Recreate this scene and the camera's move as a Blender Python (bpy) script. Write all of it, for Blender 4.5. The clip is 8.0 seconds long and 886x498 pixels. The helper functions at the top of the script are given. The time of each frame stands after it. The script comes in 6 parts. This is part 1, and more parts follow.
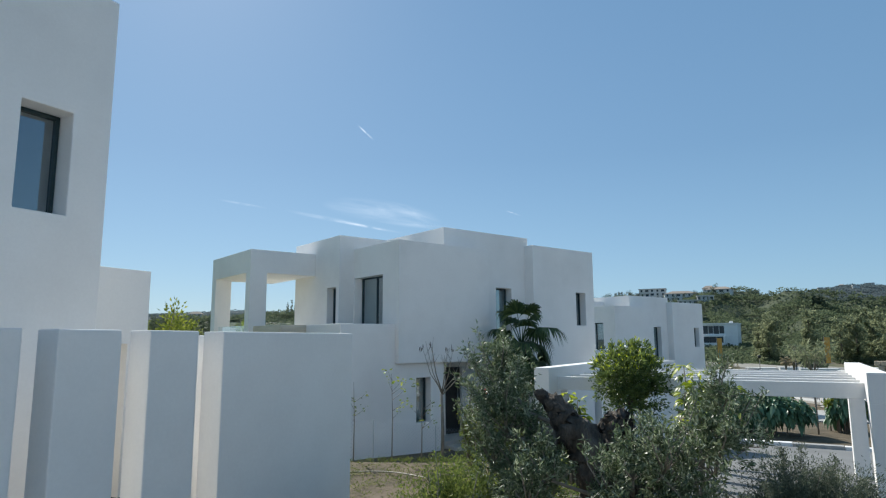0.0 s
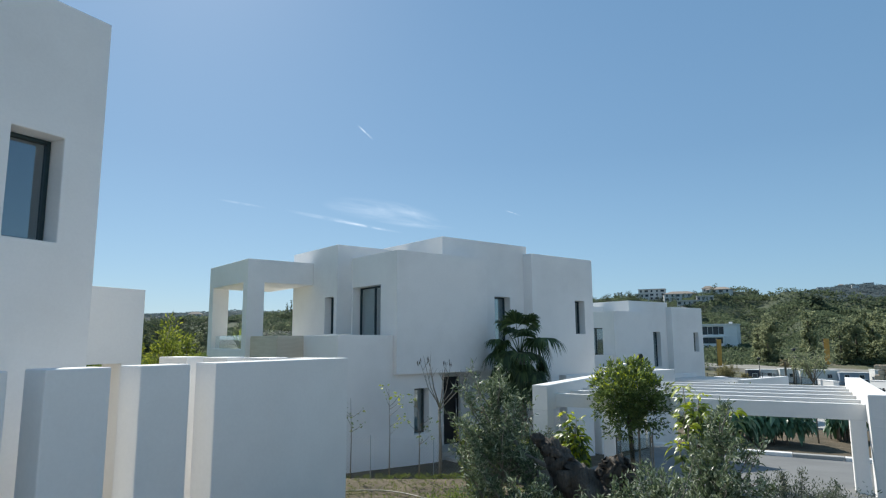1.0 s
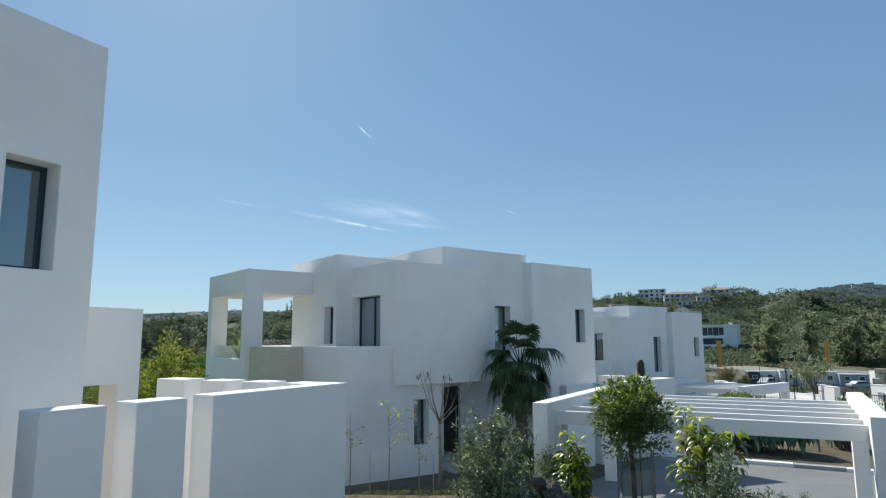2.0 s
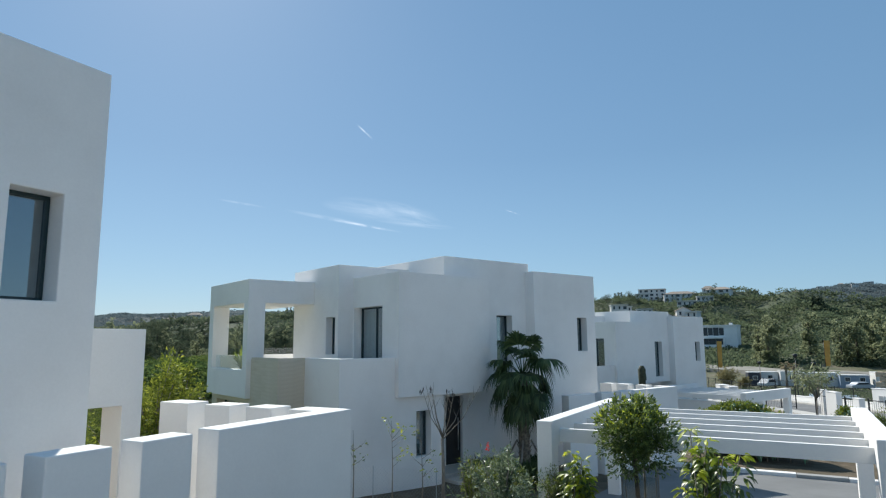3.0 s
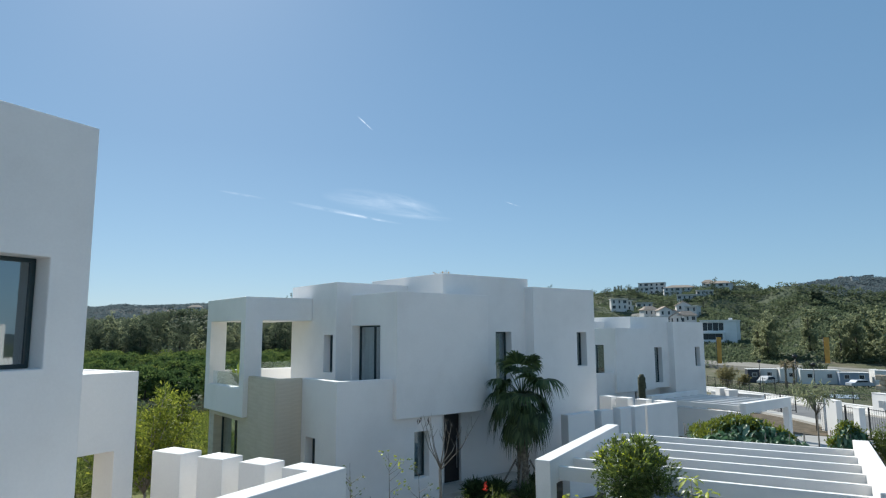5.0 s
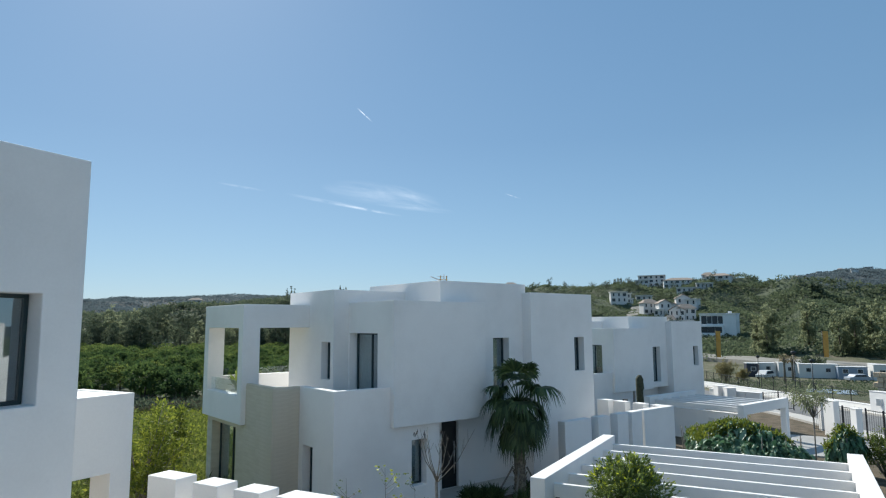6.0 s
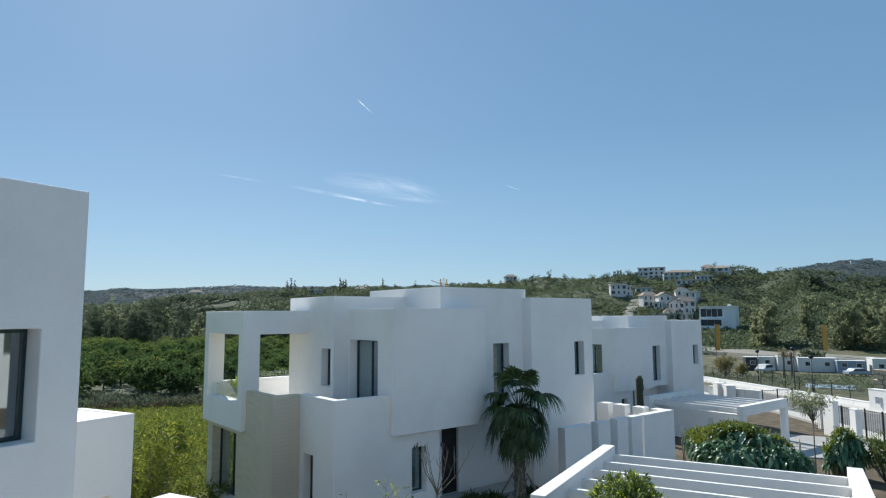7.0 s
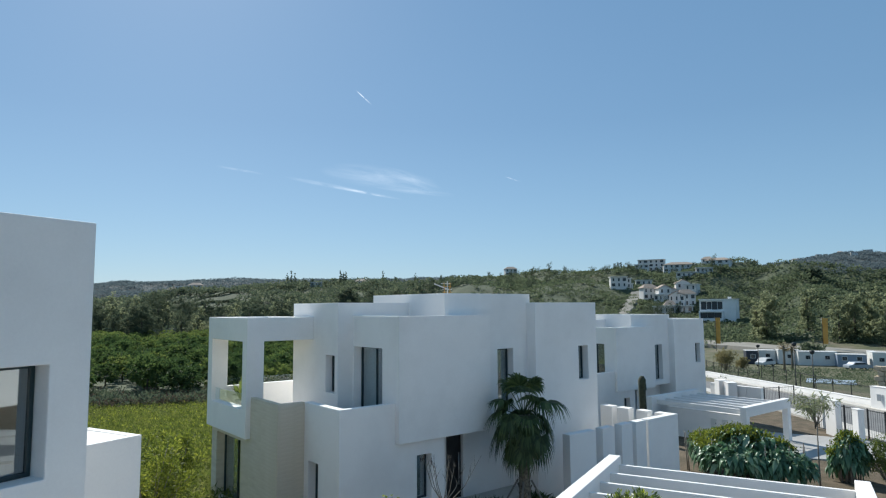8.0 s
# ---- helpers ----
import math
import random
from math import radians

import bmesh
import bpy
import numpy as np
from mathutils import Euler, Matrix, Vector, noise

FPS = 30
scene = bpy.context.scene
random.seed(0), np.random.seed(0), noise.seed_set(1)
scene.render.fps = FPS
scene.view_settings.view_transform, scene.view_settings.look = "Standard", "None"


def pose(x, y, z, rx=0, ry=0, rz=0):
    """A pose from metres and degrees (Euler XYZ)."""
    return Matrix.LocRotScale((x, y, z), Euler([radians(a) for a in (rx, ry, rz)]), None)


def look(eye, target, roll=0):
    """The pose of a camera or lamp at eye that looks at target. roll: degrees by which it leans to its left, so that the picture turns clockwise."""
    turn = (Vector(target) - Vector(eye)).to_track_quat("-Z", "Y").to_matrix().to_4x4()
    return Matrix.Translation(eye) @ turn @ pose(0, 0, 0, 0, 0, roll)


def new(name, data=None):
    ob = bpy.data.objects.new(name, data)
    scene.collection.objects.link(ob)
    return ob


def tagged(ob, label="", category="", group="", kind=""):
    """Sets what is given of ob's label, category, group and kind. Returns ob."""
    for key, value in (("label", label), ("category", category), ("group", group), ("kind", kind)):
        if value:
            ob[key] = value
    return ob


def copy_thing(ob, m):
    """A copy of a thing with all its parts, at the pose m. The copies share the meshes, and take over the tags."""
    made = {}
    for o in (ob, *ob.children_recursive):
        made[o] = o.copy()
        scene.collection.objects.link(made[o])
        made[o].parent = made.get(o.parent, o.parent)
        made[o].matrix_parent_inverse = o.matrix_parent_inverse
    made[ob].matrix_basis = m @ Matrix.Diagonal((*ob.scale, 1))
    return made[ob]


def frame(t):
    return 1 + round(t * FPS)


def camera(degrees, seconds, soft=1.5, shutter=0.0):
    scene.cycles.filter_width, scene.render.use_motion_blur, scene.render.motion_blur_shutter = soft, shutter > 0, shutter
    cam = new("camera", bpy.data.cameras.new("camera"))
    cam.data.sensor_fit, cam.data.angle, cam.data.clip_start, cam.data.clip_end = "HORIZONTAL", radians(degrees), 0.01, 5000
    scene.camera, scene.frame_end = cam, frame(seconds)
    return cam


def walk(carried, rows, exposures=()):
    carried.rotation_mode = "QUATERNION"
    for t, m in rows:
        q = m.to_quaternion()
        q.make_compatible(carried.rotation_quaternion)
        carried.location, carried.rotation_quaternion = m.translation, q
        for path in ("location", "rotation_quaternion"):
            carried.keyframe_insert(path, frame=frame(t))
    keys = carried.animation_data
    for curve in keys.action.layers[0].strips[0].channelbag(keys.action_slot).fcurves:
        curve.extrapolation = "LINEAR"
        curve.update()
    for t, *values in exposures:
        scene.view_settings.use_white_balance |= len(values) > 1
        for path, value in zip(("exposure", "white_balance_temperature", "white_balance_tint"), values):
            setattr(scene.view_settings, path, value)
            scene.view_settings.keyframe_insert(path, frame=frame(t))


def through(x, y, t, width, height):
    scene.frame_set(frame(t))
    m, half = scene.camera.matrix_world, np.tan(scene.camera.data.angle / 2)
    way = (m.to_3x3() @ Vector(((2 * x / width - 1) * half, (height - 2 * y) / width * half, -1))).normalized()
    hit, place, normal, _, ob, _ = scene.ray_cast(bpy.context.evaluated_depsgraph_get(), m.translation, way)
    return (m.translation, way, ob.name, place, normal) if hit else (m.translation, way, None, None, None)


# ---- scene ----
cam = camera(69.8, 8.0, soft=1.2)
PATH = [
    (0, (-0.002, 0.35, 3.913), (1.234, 1.895, 4.204), -0.3),
    (0.5, (0.009, 0.35, 4.073), (1.246, 1.894, 4.365), -0.3),
    (1, (0.068, 0.369, 4.256), (1.305, 1.913, 4.546), -0.3),
    (1.5, (0.106, 0.375, 4.426), (1.343, 1.919, 4.716), -0.3),
    (3, (0.025, 0.416, 4.96), (1.263, 1.96, 5.248), -0.4),
    (3.5, (0.063, 0.433, 5.152), (1.301, 1.978, 5.438), -0.4),
    (4, (0.102, 0.443, 5.354), (1.341, 1.989, 5.634), -0.4),
    (4.5, (0.102, 0.481, 5.594), (1.341, 2.027, 5.866), -0.3),
    (6, (0.147, 0.34, 6.362), (1.389, 1.89, 6.599), -0.3),
    (6.5, (0.118, 0.333, 6.616), (1.361, 1.885, 6.839), -0.3),
    (7, (0.137, 0.34, 6.873), (1.381, 1.892, 7.083), -0.3),
    (7.5, (0.114, 0.387, 7.116), (1.358, 1.939, 7.314), -0.4),
    (8, (0.054, 0.468, 7.374), (1.3, 2.022, 7.558), -0.4),
]
walk(cam, [(t, look(eye, target, roll)) for t, eye, target, roll in PATH], [(0.0, 0.56, 6350, 7), (8.0, 0.52, 6280, 7)])

# ---- light ----
SUN_AZ, SUN_EL = radians(75.5), radians(39.5)
world = bpy.data.worlds.new("sky")
scene.world = world
world.use_nodes = True
sky = world.node_tree.nodes.new("ShaderNodeTexSky")
sky.sky_type, sky.sun_disc = "NISHITA", False
sky.sun_elevation, sky.sun_rotation = SUN_EL, radians(90) - SUN_AZ
sky.altitude, sky.air_density, sky.dust_density, sky.ozone_density = 100, 1.0, 0.45, 4.0
tint = world.node_tree.nodes.new("ShaderNodeMix")
tint.data_type = "RGBA"
tint.inputs["Factor"].default_value = 0.58
fade = world.node_tree.nodes.new("ShaderNodeValToRGB")
for stop, shade in ((0.05, (0.355, 0.60, 0.835)), (0.28, (0.235, 0.435, 0.675)), (0.5, (0.21, 0.405, 0.655))):
    e = fade.color_ramp.elements.new(stop)
    e.color = (*shade, 1)
fade.color_ramp.elements[0].color, fade.color_ramp.elements[-1].color = (0.39, 0.64, 0.86, 1), (0.195, 0.385, 0.635, 1)
aim, parts = world.node_tree.nodes.new("ShaderNodeTexCoord"), world.node_tree.nodes.new("ShaderNodeSeparateXYZ")
world.node_tree.links.new(aim.outputs["Generated"], parts.inputs[0])
world.node_tree.links.new(parts.outputs["Z"], fade.inputs[0])
gain = world.node_tree.nodes.new("ShaderNodeVectorMath")
gain.operation = "SCALE"
gain.inputs["Scale"].default_value = 12.0
world.node_tree.links.new(fade.outputs[0], gain.inputs[0])
world.node_tree.links.new(gain.outputs[0], tint.inputs["B"])
world.node_tree.links.new(sky.outputs[0], tint.inputs["A"])
world.node_tree.links.new(tint.outputs["Result"], world.node_tree.nodes["Background"].inputs[0])
world.node_tree.nodes["Background"].inputs[1].default_value = 0.056
sun = new("sun", bpy.data.lights.new("sun", "SUN"))
sun.data.energy, sun.data.angle, sun.data.color = 3.9, radians(0.53), (1.0, 0.95, 0.87)
sun.matrix_world = look((0, 0, 60), Vector((0, 0, 60)) - Vector((math.cos(SUN_EL) * math.cos(SUN_AZ), math.cos(SUN_EL) * math.sin(SUN_AZ), math.sin(SUN_EL))))


# ---- materials ----
def material(name, color, rough=0.6, metal=0.0, spec=0.5):
    mat = bpy.data.materials.new(name)
    mat.use_nodes = True
    b = mat.node_tree.nodes["Principled BSDF"]
    b.inputs["Base Color"].default_value = (*color, 1)
    b.inputs["Roughness"].default_value, b.inputs["Metallic"].default_value = rough, metal
    b.inputs["Specular IOR Level"].default_value = spec
    return mat


def node(mat, kind, **values):
    n = mat.node_tree.nodes.new(kind)
    for key, value in values.items():
        n.inputs[key.replace("_", " ")].default_value = value
    return n


def wire(mat, a, b):
    mat.node_tree.links.new(a, b)


def ramp(mat, source, stops):
    r = mat.node_tree.nodes.new("ShaderNodeValToRGB")
    while len(r.color_ramp.elements) < len(stops):
        r.color_ramp.elements.new(0.5)
    for e, (p, c) in zip(r.color_ramp.elements, stops):
        e.position, e.color = p, (*c, 1)
    wire(mat, source, r.inputs[0])
    return r.outputs[0]


def noisy(name, stops, scale, rough=0.8, bump=0.0, bump_scale=0.0, detail=6.0, fine=0.0, fine_scale=30.0, spec=0.4, stretch=None, bump_dist=0.02):
    """A surface whose colour wanders between the stops, with a finer grain over it and a relief."""
    mat = material(name, stops[0][1], rough, 0.0, spec)
    b = mat.node_tree.nodes["Principled BSDF"]
    co = node(mat, "ShaderNodeTexCoord").outputs["Object"]
    if stretch:
        mp = node(mat, "ShaderNodeMapping", Scale=stretch)
        wire(mat, co, mp.inputs[0])
        co = mp.outputs[0]
    n1 = node(mat, "ShaderNodeTexNoise", Scale=scale, Detail=detail, Roughness=0.6)
    wire(mat, co, n1.inputs["Vector"])
    color = ramp(mat, n1.outputs["Fac"], stops)
    if fine:
        n2 = node(mat, "ShaderNodeTexNoise", Scale=fine_scale, Detail=4.0, Roughness=0.7)
        wire(mat, co, n2.inputs["Vector"])
        grey = ramp(mat, n2.outputs["Fac"], [(0.25, (1 - fine,) * 3), (0.75, (1 + 0 * fine,) * 3)])
        mix = mat.node_tree.nodes.new("ShaderNodeMix")
        mix.data_type, mix.blend_type = "RGBA", "MULTIPLY"
        mix.inputs["Factor"].default_value = 1.0
        wire(mat, color, mix.inputs["A"])
        wire(mat, grey, mix.inputs["B"])
        color = mix.outputs["Result"]
    wire(mat, color, b.inputs["Base Color"])
    if bump:
        n3 = node(mat, "ShaderNodeTexNoise", Scale=bump_scale or fine_scale, Detail=5.0, Roughness=0.65)
        wire(mat, co, n3.inputs["Vector"])
        bp = node(mat, "ShaderNodeBump", Strength=bump, Distance=bump_dist)
        wire(mat, n3.outputs["Fac"], bp.inputs["Height"])
        wire(mat, bp.outputs[0], b.inputs["Normal"])
    return mat


def leafy(name, stops, through=0.35, rough=0.5, spec=0.4, each=0.2):
    """Leaves: each leaf its own shade, with light through the blade."""
    mat = material(name, stops[0][1], rough, 0.0, spec)
    nt = mat.node_tree
    b = nt.nodes["Principled BSDF"]
    geo = nt.nodes.new("ShaderNodeNewGeometry")
    info = nt.nodes.new("ShaderNodeObjectInfo")
    add = nt.nodes.new("ShaderNodeMath")
    add.operation = "MULTIPLY_ADD"
    add.inputs[1].default_value, add.inputs[2].default_value = 1 - each, 0.0
    wire(mat, geo.outputs["Random Per Island"], add.inputs[0])
    add2 = nt.nodes.new("ShaderNodeMath")
    add2.operation = "MULTIPLY_ADD"
    add2.inputs[1].default_value = each
    wire(mat, info.outputs["Random"], add2.inputs[0])
    wire(mat, add.outputs[0], add2.inputs[2])
    color = ramp(mat, add2.outputs[0], stops)
    wire(mat, color, b.inputs["Base Color"])
    tr = nt.nodes.new("ShaderNodeBsdfTranslucent")
    wire(mat, color, tr.inputs[0])
    mixs = nt.nodes.new("ShaderNodeMixShader")
    mixs.inputs[0].default_value = through
    wire(mat, b.outputs[0], mixs.inputs[1])
    wire(mat, tr.outputs[0], mixs.inputs[2])
    wire(mat, mixs.outputs[0], nt.nodes["Material Output"].inputs[0])
    return mat


def glass_pane(name, tint, clear=0.05):
    """A thin pane: clear for the most part, mirroring more at a slant. clear: the share mirrored when seen squarely."""
    mat = bpy.data.materials.new(name)
    mat.use_nodes = True
    nt = mat.node_tree
    nt.nodes.remove(nt.nodes["Principled BSDF"])
    tr = nt.nodes.new("ShaderNodeBsdfTransparent")
    tr.inputs[0].default_value = (*tint, 1)
    gl = nt.nodes.new("ShaderNodeBsdfGlossy")
    gl.inputs["Roughness"].default_value = 0.02
    gl.inputs["Color"].default_value = (0.9, 0.95, 1.0, 1)
    lw = nt.nodes.new("ShaderNodeLayerWeight")
    lw.inputs[0].default_value = 0.5
    pw = nt.nodes.new("ShaderNodeMath")
    pw.operation = "POWER"
    pw.inputs[1].default_value = 2.6
    wire(mat, lw.outputs["Facing"], pw.inputs[0])
    fr = nt.nodes.new("ShaderNodeMath")
    fr.operation = "MULTIPLY_ADD"
    fr.inputs[1].default_value, fr.inputs[2].default_value = 0.9 - clear, clear
    wire(mat, pw.outputs[0], fr.inputs[0])
    mixs = nt.nodes.new("ShaderNodeMixShader")
    wire(mat, fr.outputs[0], mixs.inputs[0])
    wire(mat, tr.outputs[0], mixs.inputs[1])
    wire(mat, gl.outputs[0], mixs.inputs[2])
    wire(mat, mixs.outputs[0], nt.nodes["Material Output"].inputs[0])
    return mat


WHITE = noisy("white_render", [(0.3, (0.805, 0.782, 0.752)), (0.55, (0.885, 0.862, 0.832)), (0.75, (0.865, 0.842, 0.812))], 0.45, 0.85, 0.12, 90.0, fine=0.05, fine_scale=25.0, spec=0.25, bump_dist=0.004)
BEIGE = noisy("beige_stone", [(0.25, (0.56, 0.49, 0.38)), (0.5, (0.66, 0.59, 0.47)), (0.8, (0.73, 0.66, 0.55))], 1.2, 0.8, 0.3, 60.0, fine=0.12, fine_scale=40.0, stretch=(1, 1, 5), bump_dist=0.006)
PLINTH = noisy("dark_plinth", [(0.3, (0.10, 0.095, 0.09)), (0.7, (0.17, 0.16, 0.15))], 3.0, 0.85, 0.3, 40.0)
ALU = material("anthracite_aluminium", (0.016, 0.036, 0.041), 0.38, 0.0, 0.5)
GLASS = glass_pane("window_glass", (0.66, 0.74, 0.74), 0.22)
BALGLASS = glass_pane("balustrade_glass", (0.93, 0.96, 0.95), 0.03)
CURTAIN = noisy("pale_curtain", [(0.3, (0.74, 0.73, 0.70)), (0.7, (0.82, 0.81, 0.78))], 2.0, 0.9, fine=0.1, fine_scale=14.0)
DOORM = noisy("dark_door", [(0.3, (0.015, 0.015, 0.016)), (0.7, (0.028, 0.027, 0.027))], 3.0, 0.45)
STEEL = material("brushed_steel", (0.55, 0.55, 0.55), 0.3, 1.0)
TILE = noisy("pale_paving", [(0.3, (0.50, 0.47, 0.42)), (0.7, (0.60, 0.57, 0.52))], 1.5, 0.8, fine=0.1, fine_scale=30.0)
GRAVEL = noisy("roof_gravel", [(0.35, (0.45, 0.44, 0.42)), (0.65, (0.62, 0.61, 0.59))], 12.0, 0.95, 0.5, 60.0)
BARK = noisy("bark", [(0.3, (0.060, 0.050, 0.041)), (0.55, (0.145, 0.122, 0.100)), (0.8, (0.28, 0.24, 0.20))], 7.0, 0.95, 1.0, 16.0, fine=0.4, fine_scale=70.0, stretch=(1, 1, 0.3), bump_dist=0.06)
TWIG = noisy("twig", [(0.3, (0.17, 0.15, 0.125)), (0.7, (0.28, 0.25, 0.21))], 12.0, 0.9)
PALMBARK = noisy("palm_bark", [(0.3, (0.07, 0.058, 0.045)), (0.7, (0.30, 0.26, 0.20))], 14.0, 0.95, 0.6, 25.0)
OLIVE = leafy("olive_leaf", [(0.0, (0.045, 0.075, 0.032)), (0.5, (0.115, 0.155, 0.075)), (0.82, (0.28, 0.33, 0.20)), (1.0, (0.56, 0.60, 0.45))], 0.36, 0.42, 0.6)
FICUS = leafy("ficus_leaf", [(0.0, (0.065, 0.100, 0.026)), (0.6, (0.155, 0.215, 0.058)), (1.0, (0.40, 0.46, 0.14))], 0.48, 0.36, 0.7)
LIME = leafy("bright_leaf", [(0.0, (0.17, 0.23, 0.017)), (0.6, (0.42, 0.48, 0.034)), (1.0, (0.62, 0.62, 0.069))], 0.50, 0.45)
SHRUB = leafy("shrub_leaf", [(0.0, (0.076, 0.111, 0.031)), (0.6, (0.170, 0.221, 0.051)), (1.0, (0.340, 0.357, 0.085))], 0.50, 0.6)
GREYSHRUB = leafy("grey_shrub_leaf", [(0.0, (0.060, 0.085, 0.055)), (0.6, (0.130, 0.158, 0.105)), (1.0, (0.27, 0.29, 0.20))], 0.40, 0.6)
PALM = leafy("palm_leaf", [(0.0, (0.031, 0.054, 0.020)), (0.6, (0.068, 0.111, 0.037)), (1.0, (0.145, 0.187, 0.068))], 0.35, 0.5)
DRYPALM = leafy("dry_palm_leaf", [(0.0, (0.16, 0.12, 0.06)), (1.0, (0.30, 0.24, 0.13))], 0.2, 0.8)
ORANGE = leafy("orchard_leaf", [(0.0, (0.038, 0.074, 0.030)), (0.5, (0.088, 0.140, 0.046)), (0.8, (0.160, 0.215, 0.06)), (1.0, (0.26, 0.29, 0.08))], 0.48, 0.65, 0.2, 0.6)
YELLOW = leafy("yellow_shrub_leaf", [(0.0, (0.085, 0.120, 0.024)), (0.6, (0.220, 0.265, 0.038)), (1.0, (0.46, 0.46, 0.07))], 0.50, 0.6)
WOODS = leafy("wood_leaf", [(0.0, (0.064, 0.090, 0.060)), (0.6, (0.125, 0.158, 0.098)), (1.0, (0.225, 0.245, 0.15))], 0.45, 0.7, 0.2)
SCRUB = leafy("scrub_leaf", [(0.0, (0.085, 0.115, 0.064)), (0.6, (0.135, 0.170, 0.096)), (1.0, (0.205, 0.235, 0.138))], 0.5, 0.8, 0.2)
# Bluish grey leaves for the far woods: distance haze put into the colour.
HAZEWOOD = leafy("hazy_far_leaf", [(0.0, (0.105, 0.138, 0.152)), (0.6, (0.125, 0.160, 0.172)), (1.0, (0.145, 0.180, 0.186))], 0.6, 0.9, 0.1, 0.1)
EUCA = leafy("tall_tree_leaf", [(0.0, (0.165, 0.195, 0.12)), (0.6, (0.285, 0.315, 0.18)), (1.0, (0.46, 0.47, 0.28))], 0.68, 0.7, 0.25)
BIGLEAF = leafy("broad_leaf", [(0.0, (0.045, 0.110, 0.055)), (0.6, (0.115, 0.225, 0.115)), (1.0, (0.40, 0.52, 0.36))], 0.28, 0.42, 0.5)
GRASS = leafy("grass_blade", [(0.0, (0.070, 0.098, 0.024)), (0.6, (0.150, 0.190, 0.040)), (1.0, (0.290, 0.300, 0.080))], 0.50, 0.7)
ASPHALT = noisy("asphalt", [(0.3, (0.17, 0.168, 0.165)), (0.7, (0.23, 0.228, 0.222))], 0.6, 0.9, fine=0.25, fine_scale=80.0)
DRIVE = noisy("grey_drive", [(0.3, (0.175, 0.175, 0.172)), (0.7, (0.235, 0.235, 0.23))], 0.7, 0.9, fine=0.2, fine_scale=50.0)
CONCRETE = noisy("pale_concrete", [(0.3, (0.36, 0.35, 0.33)), (0.7, (0.47, 0.46, 0.44))], 0.8, 0.9, fine=0.15, fine_scale=30.0)
WIRE = material("galvanised_wire", (0.36, 0.37, 0.37), 0.6, 0.0)
FENCE = material("dark_iron", (0.03, 0.032, 0.034), 0.5, 0.3)
CABIN = noisy("cabin_panel", [(0.3, (0.64, 0.63, 0.60)), (0.7, (0.74, 0.73, 0.70))], 0.4, 0.6)
CABINB = noisy("blue_panel", [(0.3, (0.22, 0.28, 0.36)), (0.7, (0.29, 0.35, 0.43))], 0.5, 0.6)
CABIND = noisy("dark_panel", [(0.3, (0.03, 0.035, 0.05)), (0.7, (0.05, 0.055, 0.075))], 0.5, 0.6)
BANNER = noisy("ochre_banner", [(0.3, (0.50, 0.27, 0.06)), (0.7, (0.60, 0.34, 0.09))], 0.7, 0.8)
SANDSTONE = noisy("sandstone", [(0.3, (0.46, 0.36, 0.25)), (0.7, (0.62, 0.51, 0.37))], 1.5, 0.9, 0.5, 8.0)
ROOFTILE = noisy("clay_roof", [(0.3, (0.30, 0.235, 0.185)), (0.7, (0.40, 0.33, 0.27))], 1.0, 0.9)
DIRT = noisy("pale_dirt", [(0.3, (0.25, 0.23, 0.19)), (0.7, (0.34, 0.32, 0.28))], 0.3, 0.95, fine=0.2, fine_scale=3.0)
TARP = noisy("pale_blue_sheet", [(0.3, (0.26, 0.34, 0.42)), (0.7, (0.38, 0.45, 0.52))], 0.5, 0.85, 0.2, 2.0)
DRYBANK = leafy("bramble_stem", [(0.0, (0.09, 0.07, 0.05)), (1.0, (0.17, 0.14, 0.10))], 0.3, 0.8, 0.2)
DRYLEAF = leafy("dry_leaf", [(0.0, (0.22, 0.19, 0.09)), (1.0, (0.38, 0.34, 0.17))], 0.4, 0.8, 0.2)
CARBLUE = material("pale_blue_car_paint", (0.36, 0.39, 0.43), 0.42, 0.0, 0.6)
FARWALL = noisy("far_plaster", [(0.3, (0.62, 0.60, 0.57)), (0.7, (0.72, 0.71, 0.69))], 0.2, 0.9)
FARGLASS = material("far_window", (0.03, 0.04, 0.05), 0.15)
CARWHITE = material("car_paint", (0.62, 0.62, 0.61), 0.42, 0.0, 0.6)
RUBBER = material("rubber", (0.02, 0.02, 0.02), 0.8)
RED = leafy("red_petal", [(0.0, (0.55, 0.03, 0.02)), (1.0, (0.7, 0.06, 0.03))], 0.3)
HOSE = material("irrigation_hose", (0.42, 0.36, 0.28), 0.6)
PLASTIC = glass_pane("clear_plastic", (0.88, 0.91, 0.91), 0.06)


# ---- building blocks ----
def mesh_object(name, verts, faces, mat, parent=None, smooth=False):
    me = bpy.data.meshes.new(name)
    me.from_pydata(verts, [], faces)
    me.materials.append(mat)
    if smooth:
        me.polygons.foreach_set("use_smooth", [True] * len(me.polygons))
    me.update()
    ob = new(name, me)
    if parent:
        ob.parent = parent
    return ob


def part(name, bm, mat, parent, label=""):
    me = bpy.data.meshes.new(name)
    bm.to_mesh(me)
    bm.free()
    me.materials.append(mat)
    ob = new(name, me)
    if parent:
        ob.parent = parent
    if label:
        ob["label"] = label
    return ob


def thing(name, at, label, category, group="", kind="", turn=0.0):
    ob = new(name)
    ob.empty_display_size = 0.2
    ob.matrix_basis = pose(*at, 0, 0, turn)
    return tagged(ob, label, category, group, kind)


def soften(bm, width, segments=2):
    if width:
        edges = [e for e in bm.edges if len(e.link_faces) == 2 and e.calc_face_angle(0) > 0.5]
        bmesh.ops.bevel(bm, geom=edges, offset=width, segments=segments, affect="EDGES", profile=0.5, clamp_overlap=True)
    return bm


